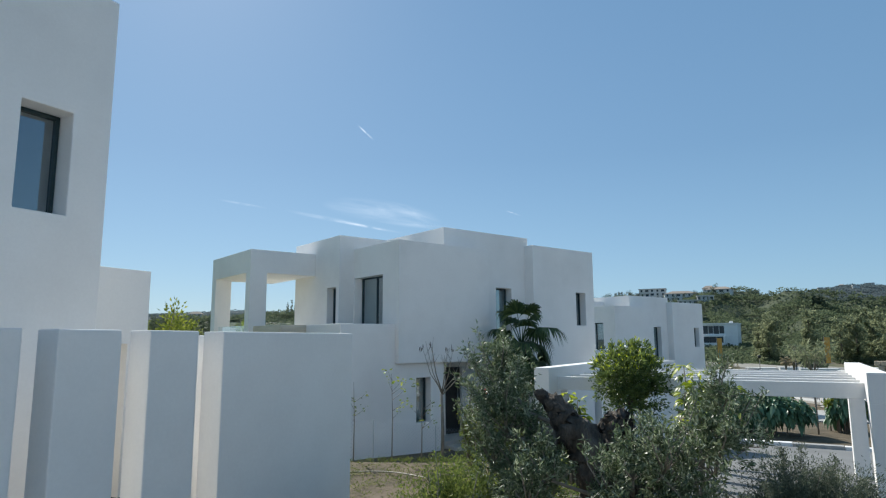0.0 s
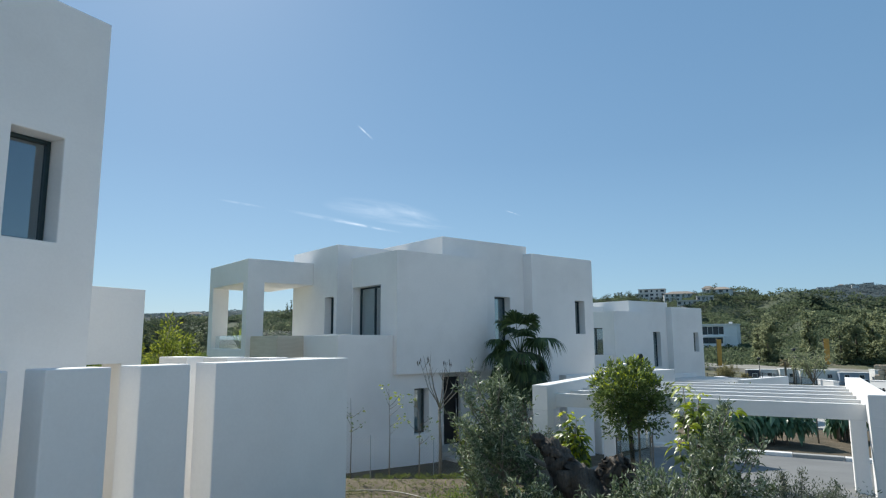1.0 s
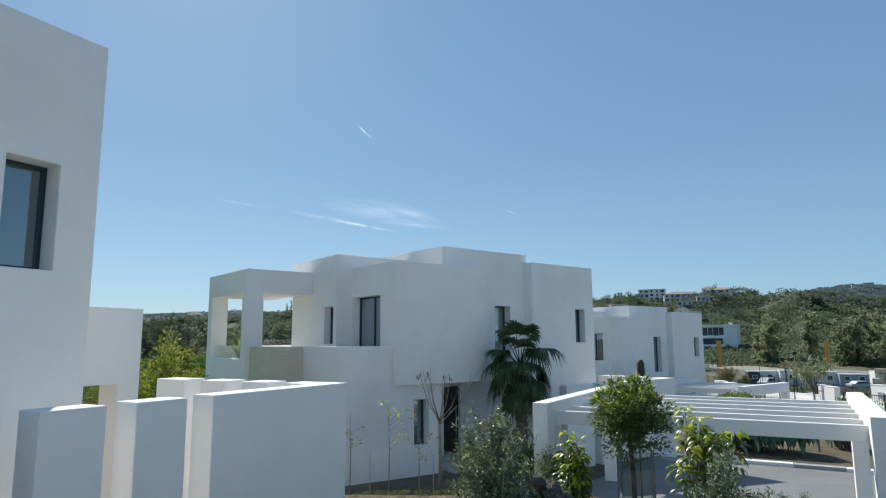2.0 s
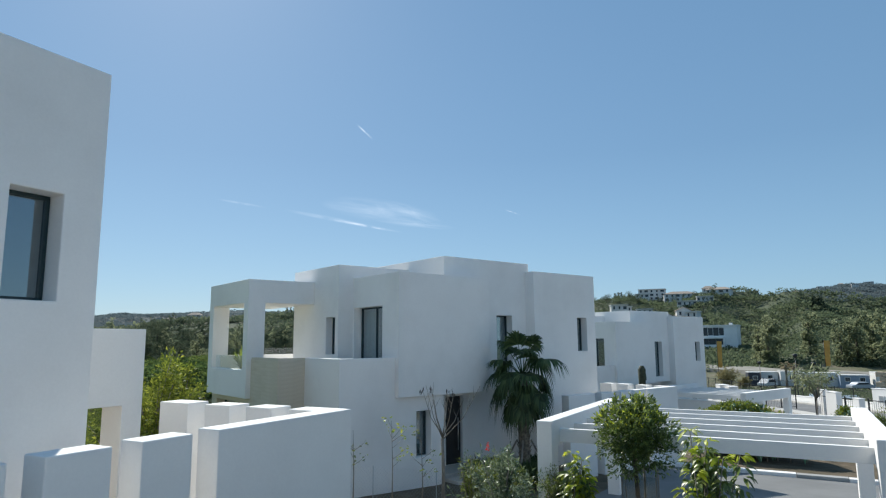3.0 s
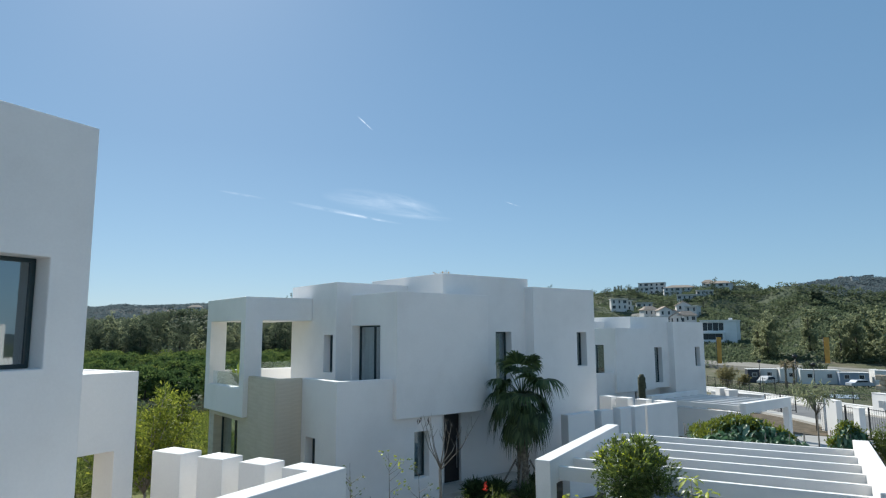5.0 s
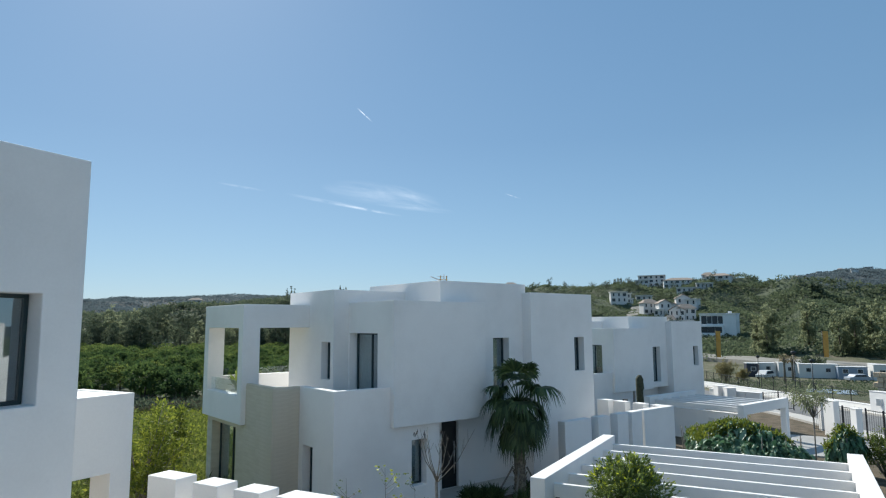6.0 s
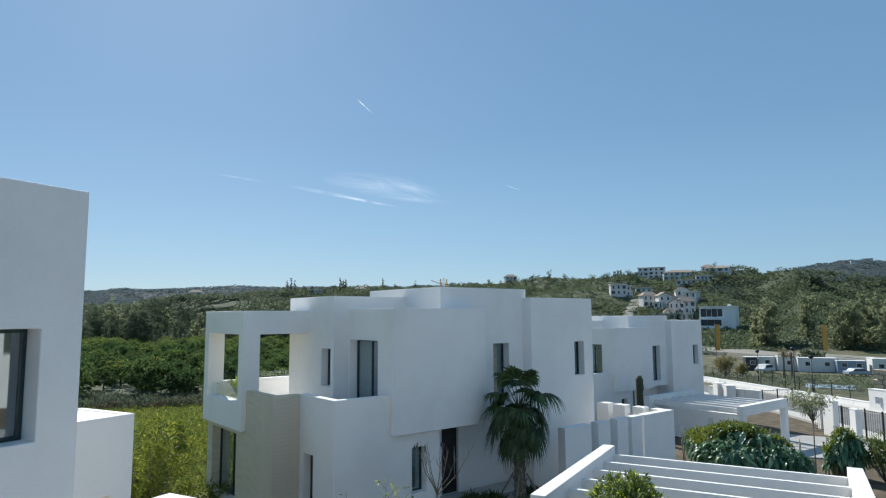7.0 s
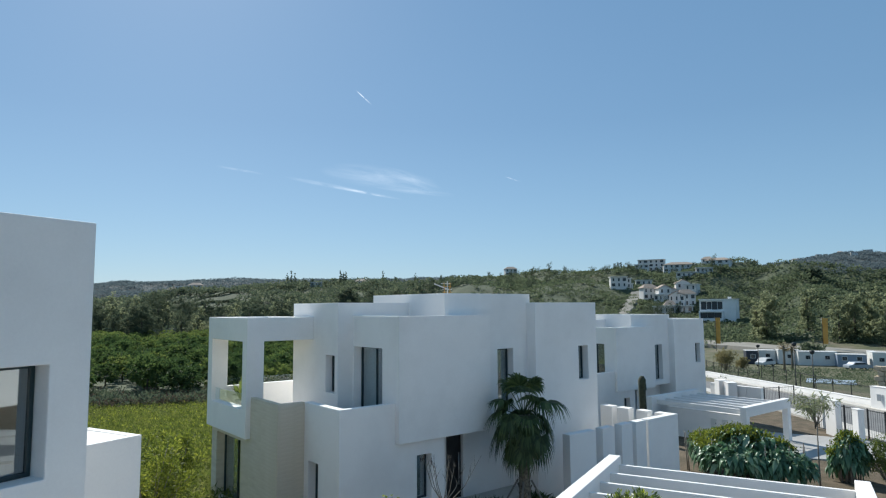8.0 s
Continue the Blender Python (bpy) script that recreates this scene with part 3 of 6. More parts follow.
    window(house, P(10.87, 19.47, 4.55), (0.62, 1.25), "x")
    window(house, P(s0, 17.05, s2), (s1 - s0, s3 - s2), "y", curtain=drape)
    window(house, P(8.68, 21.8, 0.72), (2.3, 2.25), "x", split=1.0, curtain=0.9)
    window(house, P(9.52, 17.98, 0.8), (0.64, 1.95), "x")
    door = part("door", box(*b(14.2, 18.12, 0.74, 14.95, 18.18, 3.05), 0.006), DOORM, house, "tall dark entrance door")
    part("handle", tube([(14.80 - ox, 18.06 - oy, 1.2 - oz), (14.80 - ox, 18.06 - oy, 2.3 - oz)], [0.018, 0.018]), STEEL, door, "long steel bar handle")
    part("entrance_step", solid([b(13.1, 16.9, 0.45, 17.45, 18.1, 0.74), b(13.3, 16.3, 0.45, 15.4, 16.9, 0.62)], (), 0.01), TILE, house, "pale paved entrance step")
    return house


villa = build_house((21.0, 16.76, 0.65), 0, "white two-storey villa of stacked cubic blocks with open terrace")
copy_thing(villa, pose(42.25, 24.01, 0.65 - 1.03, 0, 0, -2.3))
build_house((1.603, 9.303, 1.55), 22.5, "white two-storey villa with one recessed square window near its corner", 7.555, (19.90, 20.51, 4.56, 5.85), 0.0)


# ---- courtyard walls ----
def fin_walls(at, turn, top, near, side, label):
    """Free-standing upright wall slabs round an entrance yard: a row along x at y = 0 and a row along y at x = 0."""
    for x0, x1 in near:
        t = thing("wall_slab", at, label, "garden wall", "upright wall slabs", turn=turn)
        part("slab", box(x0, 0, -0.6, x1, 0.32, top, 0.012), WHITE, t)
    for y0, y1 in side:
        t = thing("wall_slab", at, label, "garden wall", "upright wall slabs", turn=turn)
        part("slab", box(-0.40, y0, -0.6, 0, y1, top, 0.012), WHITE, t)


def corner_wall(at, turn, top, length, label):
    t = thing("corner_wall", at, label, "garden wall", turn=turn)
    part("slab", solid([(-length, 0, -0.6, 0, 0.32, top), (-0.40, 0, -0.6, 0, 0.79, top)], (), 0.012), WHITE, t)


def turned(x, y, a=22.5):
    c, s = math.cos(radians(a)), math.sin(radians(a))
    return c * x - s * y, s * x + c * y


Y1 = (4.664, 8.245, 1.25)
fin_walls(Y1, 22.5, 2.795, [(-3.24, -2.66), (-4.13, -3.54), (-5.03, -4.42), (-5.95, -5.32)], [(1.10, 1.60), (1.93, 2.45), (2.82, 3.47)], "white rendered upright wall slab of the entrance yard")
corner_wall(Y1, 22.5, 2.795, 2.33, "white rendered corner wall of the entrance yard")
Y2 = (23.25, 14.65, 0.35)
fin_walls(Y2, 0, 2.79, [(-2.80, -2.16), (-3.66, -3.02), (-4.75, -4.09), (-6.5, -5.13)], [(1.13, 1.64), (2.01, 2.59), (2.84, 3.44)], "white rendered upright wall slab beside the villa")
corner_wall(Y2, 0, 2.79, 2.02, "white rendered corner wall beside the villa")


# ---- pergolas ----
def pergola(at, turn, length, breadth, top, label):
    """Car port: two side beams along x, cross slats along y, four posts. Its origin is the near left corner on the ground; it runs to +x and -y."""
    t = thing("pergola", at, label, "pergola", "car ports", turn=turn)
    for y0, y1 in ((-0.31, 0.0), (-breadth, -breadth + 0.31)):
        part("side_beam", box(0, y0, top - 0.49, length, y1, top, 0.012), WHITE, t)
        for x in (0.0, length - 0.36):
            part("post", box(x + 0.002, y0 + 0.002, -0.5, x + 0.36, y1 - 0.002, top - 0.48, 0.012), WHITE, t)
    n = 6
    for k in range(n):
        x = 0.55 + (length - 0.75) * k / (n - 1)
        wide = 0.10
        part("slat", box(x - wide / 2, -breadth + 0.30, top - (0.45 if k == 0 else 0.42), x + wide / 2, -0.30, top - 0.19, 0.006), WHITE, t)
    return t


pergola((9.475, 9.309, 0.55), 22.5, 5.45, 5.88, 2.855, "white rendered car-port pergola with cross slats")
pergola((31.8, 21.75, -0.3), 0, 5.0, 5.6, 2.62, "white rendered car-port pergola beside the far villa")


# ---- plants ----
def sit(x, y, dz=0.0):
    return (x, y, float(height(x, y)) + dz)


def gnarl(points, radii, sides, seed):
    """A knotty limb: the path and thickness wander, with ridges along it."""
    rnd = random.Random(seed)
    pts, rad = [], []
    for (p, q), (a, c) in zip(zip(points, points[1:]), zip(radii, radii[1:])):
        for k in range(9):
            f = k / 9
            pts.append(Vector(p).lerp(Vector(q), f) + Vector([rnd.uniform(-0.008, 0.008) for _ in range(3)]))
            rad.append((a + (c - a) * f) * rnd.uniform(0.95, 1.05))
    pts.append(Vector(points[-1]))
    rad.append(radii[-1])
    bm = tube(pts, rad, sides, wobble=0.05, seed=seed)
    bm.normal_update()
    for v in bm.verts:
        n = noise.fractal(Vector((v.co.x * 4, v.co.y * 4, v.co.z * 2.4)) + Vector((seed, 0, 0)), 0.8, 2.0, 4)
        g = abs(noise.noise(Vector((v.co.x * 17, v.co.y * 17, v.co.z * 4)) + Vector((0, seed, 0))))
        v.co += v.normal * (0.05 * n - 0.07 * (0.25 - g) * (g < 0.25))
    return bm


def olive_tree():
    at = (4.51, 3.54, float(height(4.51, 3.54)) - 0.1)
    low = at[2] - 0.13
    t = thing("olive_tree", at, "old olive tree with thick pruned limbs and grey-green regrowth", "tree")
    rnd = random.Random(5)

    def L(x, y, z):
        return (x - 4.55, y - 3.05, z - low)
    bm = gnarl([L(4.55, 3.0, 1.1), L(4.52, 3.02, 1.7), L(4.45, 3.08, 2.1), L(4.36, 3.14, 2.45)], [0.52, 0.40, 0.33, 0.27], 46, 1)
    trunk = part("trunk", bm, BARK, t, "thick dark gnarled trunk")
    bm = gnarl([L(4.42, 3.10, 2.3), L(4.34, 3.17, 2.62), L(4.25, 3.25, 2.92), L(4.14, 3.36, 3.12), L(4.06, 3.45, 3.26), L(4.0, 3.55, 3.36)], [0.26, 0.21, 0.17, 0.13, 0.09, 0.04], 40, 2)
    part("limb", bm, BARK, trunk)
    bm = gnarl([L(4.42, 3.05, 2.3), L(4.37, 3.06, 2.75), L(4.36, 3.06, 2.95), L(4.37, 3.05, 3.12), L(4.38, 3.05, 3.17)], [0.20, 0.15, 0.14, 0.13, 0.08], 40, 3)
    part("limb", bm, BARK, trunk)
    clumps = [(4.10, 4.06, 3.44, 0.30, 0.30, 0.34), (3.98, 4.22, 3.22, 0.26, 0.26, 0.28), (4.20, 3.88, 3.14, 0.28, 0.28, 0.28), (3.94, 4.06, 2.92, 0.26, 0.26, 0.26), (4.12, 4.14, 3.62, 0.2, 0.2, 0.2), (3.98, 3.92, 3.2, 0.26, 0.26, 0.26),
              (3.96, 3.72, 2.80, 0.26, 0.24, 0.22), (3.92, 3.55, 2.62, 0.24, 0.22, 0.24), (3.80, 3.62, 2.36, 0.26, 0.24, 0.24), (4.06, 3.56, 2.84, 0.2, 0.2, 0.2), (3.74, 3.26, 2.90, 0.18, 0.18, 0.18), (3.62, 3.34, 2.72, 0.2, 0.2, 0.2), (3.86, 2.58, 3.00, 0.2, 0.2, 0.2), (3.98, 2.42, 3.06, 0.22, 0.22, 0.22), (3.82, 2.74, 2.82, 0.18, 0.18, 0.18), (3.88, 3.86, 2.58, 0.28, 0.26, 0.22), (4.10, 3.66, 2.98, 0.16, 0.16, 0.16),
              (4.70, 2.38, 3.40, 0.2, 0.18, 0.20), (4.58, 2.30, 3.2, 0.24, 0.22, 0.22), (4.30, 2.70, 2.88, 0.22, 0.2, 0.22), (4.14, 2.54, 2.84, 0.30, 0.28, 0.26), (4.46, 2.32, 3.04, 0.27, 0.27, 0.26), (3.90, 2.56, 2.56, 0.3, 0.3, 0.22), (4.18, 2.22, 2.7, 0.26, 0.26, 0.2)]
    rng = np.random.default_rng(11)
    bm = bmesh.new()
    tips = []
    for n, (x, y, z, rx, ry, rz) in enumerate(clumps):
        limb = Vector(L(4.1, 3.42, 3.1)) if y > 3.3 else Vector(L(4.40, 2.98, 2.7))
        src = Vector(L(x, y, z - 0.75 * rz))
        bend = limb.lerp(src, 0.5) + Vector((0, 0, -0.10))
        tube([limb, bend, src], [0.022, 0.016, 0.010], 6, bm)
        for k in range(9):
            a = Vector(L(x, y, z)) + Vector((rnd.uniform(-1.25, 1.25) * rx, rnd.uniform(-1.25, 1.25) * ry, rnd.uniform(-0.6, 1.5) * rz))
            m = src.lerp(a, 0.55) + Vector((rnd.uniform(-0.06, 0.06), rnd.uniform(-0.06, 0.06), rnd.uniform(-0.05, 0.05)))
            tube([src, m, a], [0.007, 0.005, 0.002], 5, bm)
            tips += [m.lerp(a, f / 16) for f in range(4, 17)]
    part("branch", bm, TWIG, t, "thin leafy shoots")
    ps, os = clump_points(rng, [(*L(*c[:3]), *c[3:]) for c in clumps], 18000, 0.1)
    extra = np.repeat(np.array([tuple(v) for v in tips]), 4, 0) + rng.normal(0, 0.02, (len(tips) * 4, 3))
    ps, os = np.concatenate([ps, extra]), np.concatenate([os, rng.normal(0, 0.6, extra.shape) + [0, 0, 0.6]])
    leaves("crown", ps, os, 0.046, 0.014, OLIVE, t, 3, up=0.35)


def ficus_tree():
    at = sit(10.51, 7.77, -0.05)
    t = thing("ficus_tree", at, "small round-clipped tree with dense glossy green crown", "tree")
    h = 3.26 - at[2]
    part("trunk", tube([(0, 0, 0), (0.02, 0.01, 0.8), (-0.02, 0.02, h - 0.5), (0, 0, h)], [0.05, 0.045, 0.04, 0.02], 8, wobble=0.06), BARK, t)
    part("stake", tube([(0.12, -0.08, 0), (0.12, -0.08, h - 0.6)], [0.022, 0.022], 6), TWIG, t, "wooden support stake")
    rng = np.random.default_rng(2)
    ring = [(0.40 * math.cos(a), 0.40 * math.sin(a), h + dz, r, r, r * 0.95) for a, dz, r in ((0.2, 0.10, 0.36), (1.1, -0.22, 0.40), (2.0, 0.18, 0.34), (2.9, -0.08, 0.42), (3.8, 0.22, 0.34), (4.6, -0.28, 0.40), (5.5, 0.02, 0.40), (0.7, -0.42, 0.32), (3.4, -0.45, 0.34))]
    ps, os = clump_points(rng, [(0, 0, h, 0.58, 0.58, 0.52), (0.05, -0.05, h + 0.40, 0.34, 0.34, 0.28), (-0.18, 0.16, h + 0.36, 0.26, 0.26, 0.26)] + ring, 7600, 0.5)
    leaves("crown", ps, os, 0.085, 0.036, FICUS, t, 4, up=0.45, spread=0.6)
    # Lime leaves on the upper half paint in the crown's sunlit top.
    keep = (ps[:, 2] > h + 0.05) & (rng.random(len(ps)) < 0.16)
    leaves("young_foliage", ps[keep] * [1.06, 1.06, 1.0] + [0, 0, 0.06], os[keep], 0.075, 0.03, LIME, t, 5, up=0.6, spread=0.5)["label"] = "paler leaves standing in for the sunlit top"
    b = thing("tree_guard", (at[0] + 0.05, at[1] - 0.03, at[2]), "clear plastic tree guard round a trunk", "tree guard", turn=30)
    for name, q in (("panel", (-0.3, -0.3, 0.45, 0.3, -0.292, 1.28)), ("panel", (-0.3, 0.292, 0.45, 0.3, 0.3, 1.28)), ("panel", (-0.3, -0.29, 0.45, -0.292, 0.29, 1.28)), ("panel", (0.292, -0.29, 0.45, 0.3, 0.29, 1.28))):
        part(name, box(*q), PLASTIC, b)
    for x in (-0.3, 0.3):
        for y in (-0.3, 0.3):
            part("stake", tube([(x, y, 0), (x, y, 1.32)], [0.016, 0.016], 6), TWIG, b)


def finger_plant(x, y, top, spread, seed, label):
    """A many-stemmed plant whose stems end in rosettes of long leaves."""
    at = sit(x, y, -0.05)
    t = thing("finger_leaf_plant", at, label, "plant", "umbrella plants")
    rnd = random.Random(seed)
    h = top - at[2]
    bm, ps, os = bmesh.new(), [], []
    low, low_o = [], []
    for k in range(16):
        a, r = rnd.uniform(0, 6.28), spread * rnd.uniform(0.1, 1.0)
        z = h * rnd.uniform(0.55, 1.0) * (1.05 - 0.25 * r / spread)
        tip = Vector((r * math.cos(a), r * math.sin(a), z))
        tube([(0.05 * math.cos(a), 0.05 * math.sin(a), 0), tip * 0.55, tip], [0.018, 0.013, 0.008], 5, bm)
        for step, (P, O) in ((0, (ps, os)), (-0.16, (low, low_o)), (-0.34, (low, low_o)), (-0.5, (low, low_o))):
            for m in range(12):
                b = rnd.uniform(0, 6.28)
                d = Vector((math.cos(b), math.sin(b), rnd.uniform(-0.35, 0.35)))
                P.append(tuple(tip + Vector((0, 0, step)) + d * 0.07))
                O.append(tuple(d))
    part("stem", bm, TWIG, t)
    ovate("young_foliage", ps, os, 0.165, 0.062, LIME, t, seed, spread=0.2, up=0.1, droop=0.5)["label"] = "bright yellow-green young leaves"
    ovate("foliage", low, low_o, 0.17, 0.062, FICUS, t, seed + 1, spread=0.25, up=0.0, droop=0.7)


def bush(x, y, rx, ry, h, mat, count, seed, label, leaf=(0.05, 0.018), group="", twiggy=True, base=None, category="shrub", shell=0.35):
    at = sit(x, y, -0.05) if base is None else (x, y, base)
    t = thing("shrub", at, label, category, group)
    rnd = random.Random(seed)
    rng = np.random.default_rng(seed)
    clumps = []
    for k in range(9):
        a, r = rnd.uniform(0, 6.28), rnd.uniform(0, 0.6)
        clumps.append((r * rx * math.cos(a), r * ry * math.sin(a), h * rnd.uniform(0.3, 0.72), rx * rnd.uniform(0.35, 0.6), ry * rnd.uniform(0.35, 0.6), h * rnd.uniform(0.2, 0.34)))
    bm = bmesh.new()
    tips = []
    for k in range(26):
        a, r = rnd.uniform(0, 6.28), rnd.uniform(0.2, 1.0)
        tip = Vector((r * rx * math.cos(a), r * ry * math.sin(a), h * rnd.uniform(0.6, 1.02) * (1.1 - 0.35 * r)))
        tube([(0, 0, 0), tip * 0.5 + Vector((0, 0, 0.1 * h)), tip], [0.02, 0.012, 0.003], 5, bm)
        tips += [tip * (0.55 + 0.03 * f) + Vector((0, 0, 0.03 * h * (1 - f / 15))) for f in range(16)]
    part("branch", bm, TWIG, t)
    ps, os = clump_points(rng, clumps, count, shell)
    ex = np.repeat(np.array([tuple(v) for v in tips]), max(2, count // 1500), 0)
    ex = ex + rng.normal(0, 0.03, ex.shape)
    leaves("foliage", np.concatenate([ps, ex]), np.concatenate([os, rng.normal(0, 0.5, ex.shape) + [0, 0, 0.5]]), *leaf, mat, t, seed, up=0.4)
    return t


def sapling(x, y, h, seed):
    at = sit(x, y, -0.05)
    t = thing("sapling", at, "thin staked sapling with a few yellow-green leaves", "sapling", "young saplings")
    rnd = random.Random(seed)
    bm = tube([(0, 0, 0), (0.02, 0.01, h * 0.5), (0, 0.03, h)], [0.016, 0.012, 0.004], 6)
    ps, os = [], []
    for k in range(7):
        z = h * rnd.uniform(0.45, 1.0)
        a = rnd.uniform(0, 6.28)
        tip = Vector((0.28 * math.cos(a), 0.28 * math.sin(a), z + 0.22))
        tube([(0, 0, z), tip * 0.6 + Vector((0, 0, z * 0.4 - 0.02)), tip], [0.007, 0.005, 0.002], 4, bm)
        for m in range(5):
            ps.append(tuple(tip + Vector([rnd.gauss(0, 0.07) for _ in range(3)])))
            os.append((rnd.gauss(0, 1), rnd.gauss(0, 1), 0.1))
    part("stem", bm, TWIG, t)
    leaves("foliage", ps, os, 0.08, 0.045, SHRUB if seed % 2 else LIME, t, seed, spread=0.3, droop=0.4)


def bare_tree(x, y, top):
    at = sit(x, y, -0.05)
    t = thing("bare_tree", at, "slender leafless young tree with upswept twigs", "tree")
    rnd = random.Random(9)
    h = top - at[2]
    f = h * 0.56
    part("trunk", tube([(0, 0, 0), (0.02, 0, f * 0.5), (0, 0.01, f)], [0.05, 0.042, 0.036], 8, wobble=0.05), TWIG, t, "pale slender trunk")
    bm, ps, os = bmesh.new(), [], []
    for k in range(9):
        a, r = 6.28 * k / 9 + rnd.uniform(-0.2, 0.2), rnd.uniform(0.4, 1.1)
        z = f + (h - f) * rnd.uniform(0.6, 1.0)
        tip = Vector((r * math.cos(a), r * math.sin(a), z))
        mid = Vector((0.55 * r * math.cos(a), 0.55 * r * math.sin(a), f + 0.4 * (z - f)))
        tube([(0, 0, f - 0.05 + 0.12 * rnd.random()), mid, tip], [0.014, 0.010, 0.003], 5, bm)
        for m in range(3):
            s = mid.lerp(tip, rnd.uniform(0.2, 0.8))
            e = s + Vector((rnd.uniform(-0.15, 0.15), rnd.uniform(-0.15, 0.15), rnd.uniform(0.15, 0.35)))
            tube([s, e], [0.006, 0.002], 4, bm)
        for m in range(4 if k % 2 else 0):
            ps.append(tuple(tip + Vector([rnd.gauss(0, 0.03) for _ in range(3)])))
            os.append((0, 0, -1))
    part("branch", bm, TWIG, t)
    leaves("dry_foliage", ps, os, 0.13, 0.03, BARK, t, 5, spread=0.25, up=-0.3)["label"] = "a few dry brown leaves"


def fan_frond(bm, root, direction, length, blades, radius, rnd, hang=0.35):
    d = Vector(direction).normalized()
    end = Vector(root) + d * length + Vector((0, 0, -0.18 * length))
    side = d.cross(Vector((0, 0, 1)))
    side = side.normalized() if side.length > 0.01 else Vector((1, 0, 0))
    tube([root, Vector(root).lerp(end, 0.5) + Vector((0, 0, 0.05 * length)), end], [0.022, 0.016, 0.011], 5, bm)
    ax = (d + Vector((0, 0, -hang))).normalized()
    for k in range(blades):
        a = (k / (blades - 1) - 0.5) * 3.3 + rnd.uniform(-0.04, 0.04)
        v = (ax * math.cos(a) + side * math.sin(a)).normalized()
        r = radius * (1 - 0.25 * abs(a) / 1.85) * rnd.uniform(0.9, 1.06)
        n = v.cross(side.cross(ax)).normalized() * 0.036
        droop = Vector((0, 0, -(0.35 + 0.4 * hang) * r * rnd.uniform(0.5, 1.3)))
        q = [end, end + v * r * 0.5 + n, end + v * r * 0.5 - n, end + v * r * 0.8 + n * 0.6 + droop * 0.35, end + v * r * 0.8 - n * 0.6 + droop * 0.35, end + v * r + droop]
        w = [bm.verts.new(p) for p in q]
        bm.faces.new((w[0], w[2], w[1]))
        bm.faces.new((w[1], w[2], w[4], w[3]))
        bm.faces.new((w[3], w[4], w[5]))


def fan_palm(x, y, trunk_h):
    at = sit(x, y, -0.05)
    t = thing("fan_palm", at, "fan palm with dark drooping fronds and stubby trunk", "palm tree")
    rnd = random.Random(4)
    bm = tube([(0, 0, 0), (0, 0, 0.5), (0, 0, trunk_h * 0.7), (0, 0, trunk_h)], [0.20, 0.19, 0.17, 0.13], 14, wobble=0.06)
    trunk = part("trunk", bm, PALMBARK, t, "trunk covered in cut leaf bases")
    boot = bmesh.new()
    for k in range(90):
        a, z = k * 2.4, 0.08 + trunk_h * 0.95 * k / 90
        o = Vector((math.cos(a), math.sin(a), 0))
        s = Vector((-math.sin(a), math.cos(a), 0))
        p = o * 0.165 + Vector((0, 0, z))
        q = p + o * 0.09 + Vector((0, 0, 0.16))
        w = [boot.verts.new(v) for v in (p + s * 0.06, p - s * 0.06, q - s * 0.03, q + s * 0.03, p + Vector((0, 0, 0.12)))]
        boot.faces.new((w[0], w[1], w[2], w[3]))
        boot.faces.new((w[3], w[2], w[4]))
    part("husk", boot, PALMBARK, trunk)
    for k in range(26):
        a = k * 2.39996 + rnd.uniform(-0.5, 0.5)
        el = 1.38 - 1.9 * (k / 25) + rnd.uniform(-0.25, 0.25)
        bm = bmesh.new()
        d = (math.cos(a) * math.cos(el), math.sin(a) * math.cos(el), math.sin(el))
        fan_frond(bm, (0.05 * math.cos(a), 0.05 * math.sin(a), trunk_h + 0.05 - 0.25 * k / 25), d, rnd.uniform(0.65, 1.1) * (1.2 if el > 0.7 else (0.85 if el > 0 else 0.7)), 34, rnd.uniform(0.55, 0.82), rnd, 0.4 if el > 0.9 else rnd.uniform(0.6, 1.4))
        part("frond", bm, PALM, t)
    for k in range(6):
        a = k * 2.39996 + 0.7
        el = -0.85 - 0.45 * rnd.random()
        bm = bmesh.new()
        fan_frond(bm, (0.14 * math.cos(a), 0.14 * math.sin(a), trunk_h - 0.15 - 0.4 * k / 9), (math.cos(a) * math.cos(el), math.sin(a) * math.cos(el), math.sin(el)), rnd.uniform(0.5, 0.85), 26, rnd.uniform(0.55, 0.7), rnd, 0.9)
        part("frond", bm, PALM if k % 6 else DRYPALM, t)
    for k in range(4):
        a = 0.6 + k * 1.57
        part("prop", tube([(1.0 * math.cos(a), 1.0 * math.sin(a), 0), (0.22 * math.cos(a), 0.22 * math.sin(a), 1.35)], [0.03, 0.03], 6), TWIG, t, "slanting wooden support prop")


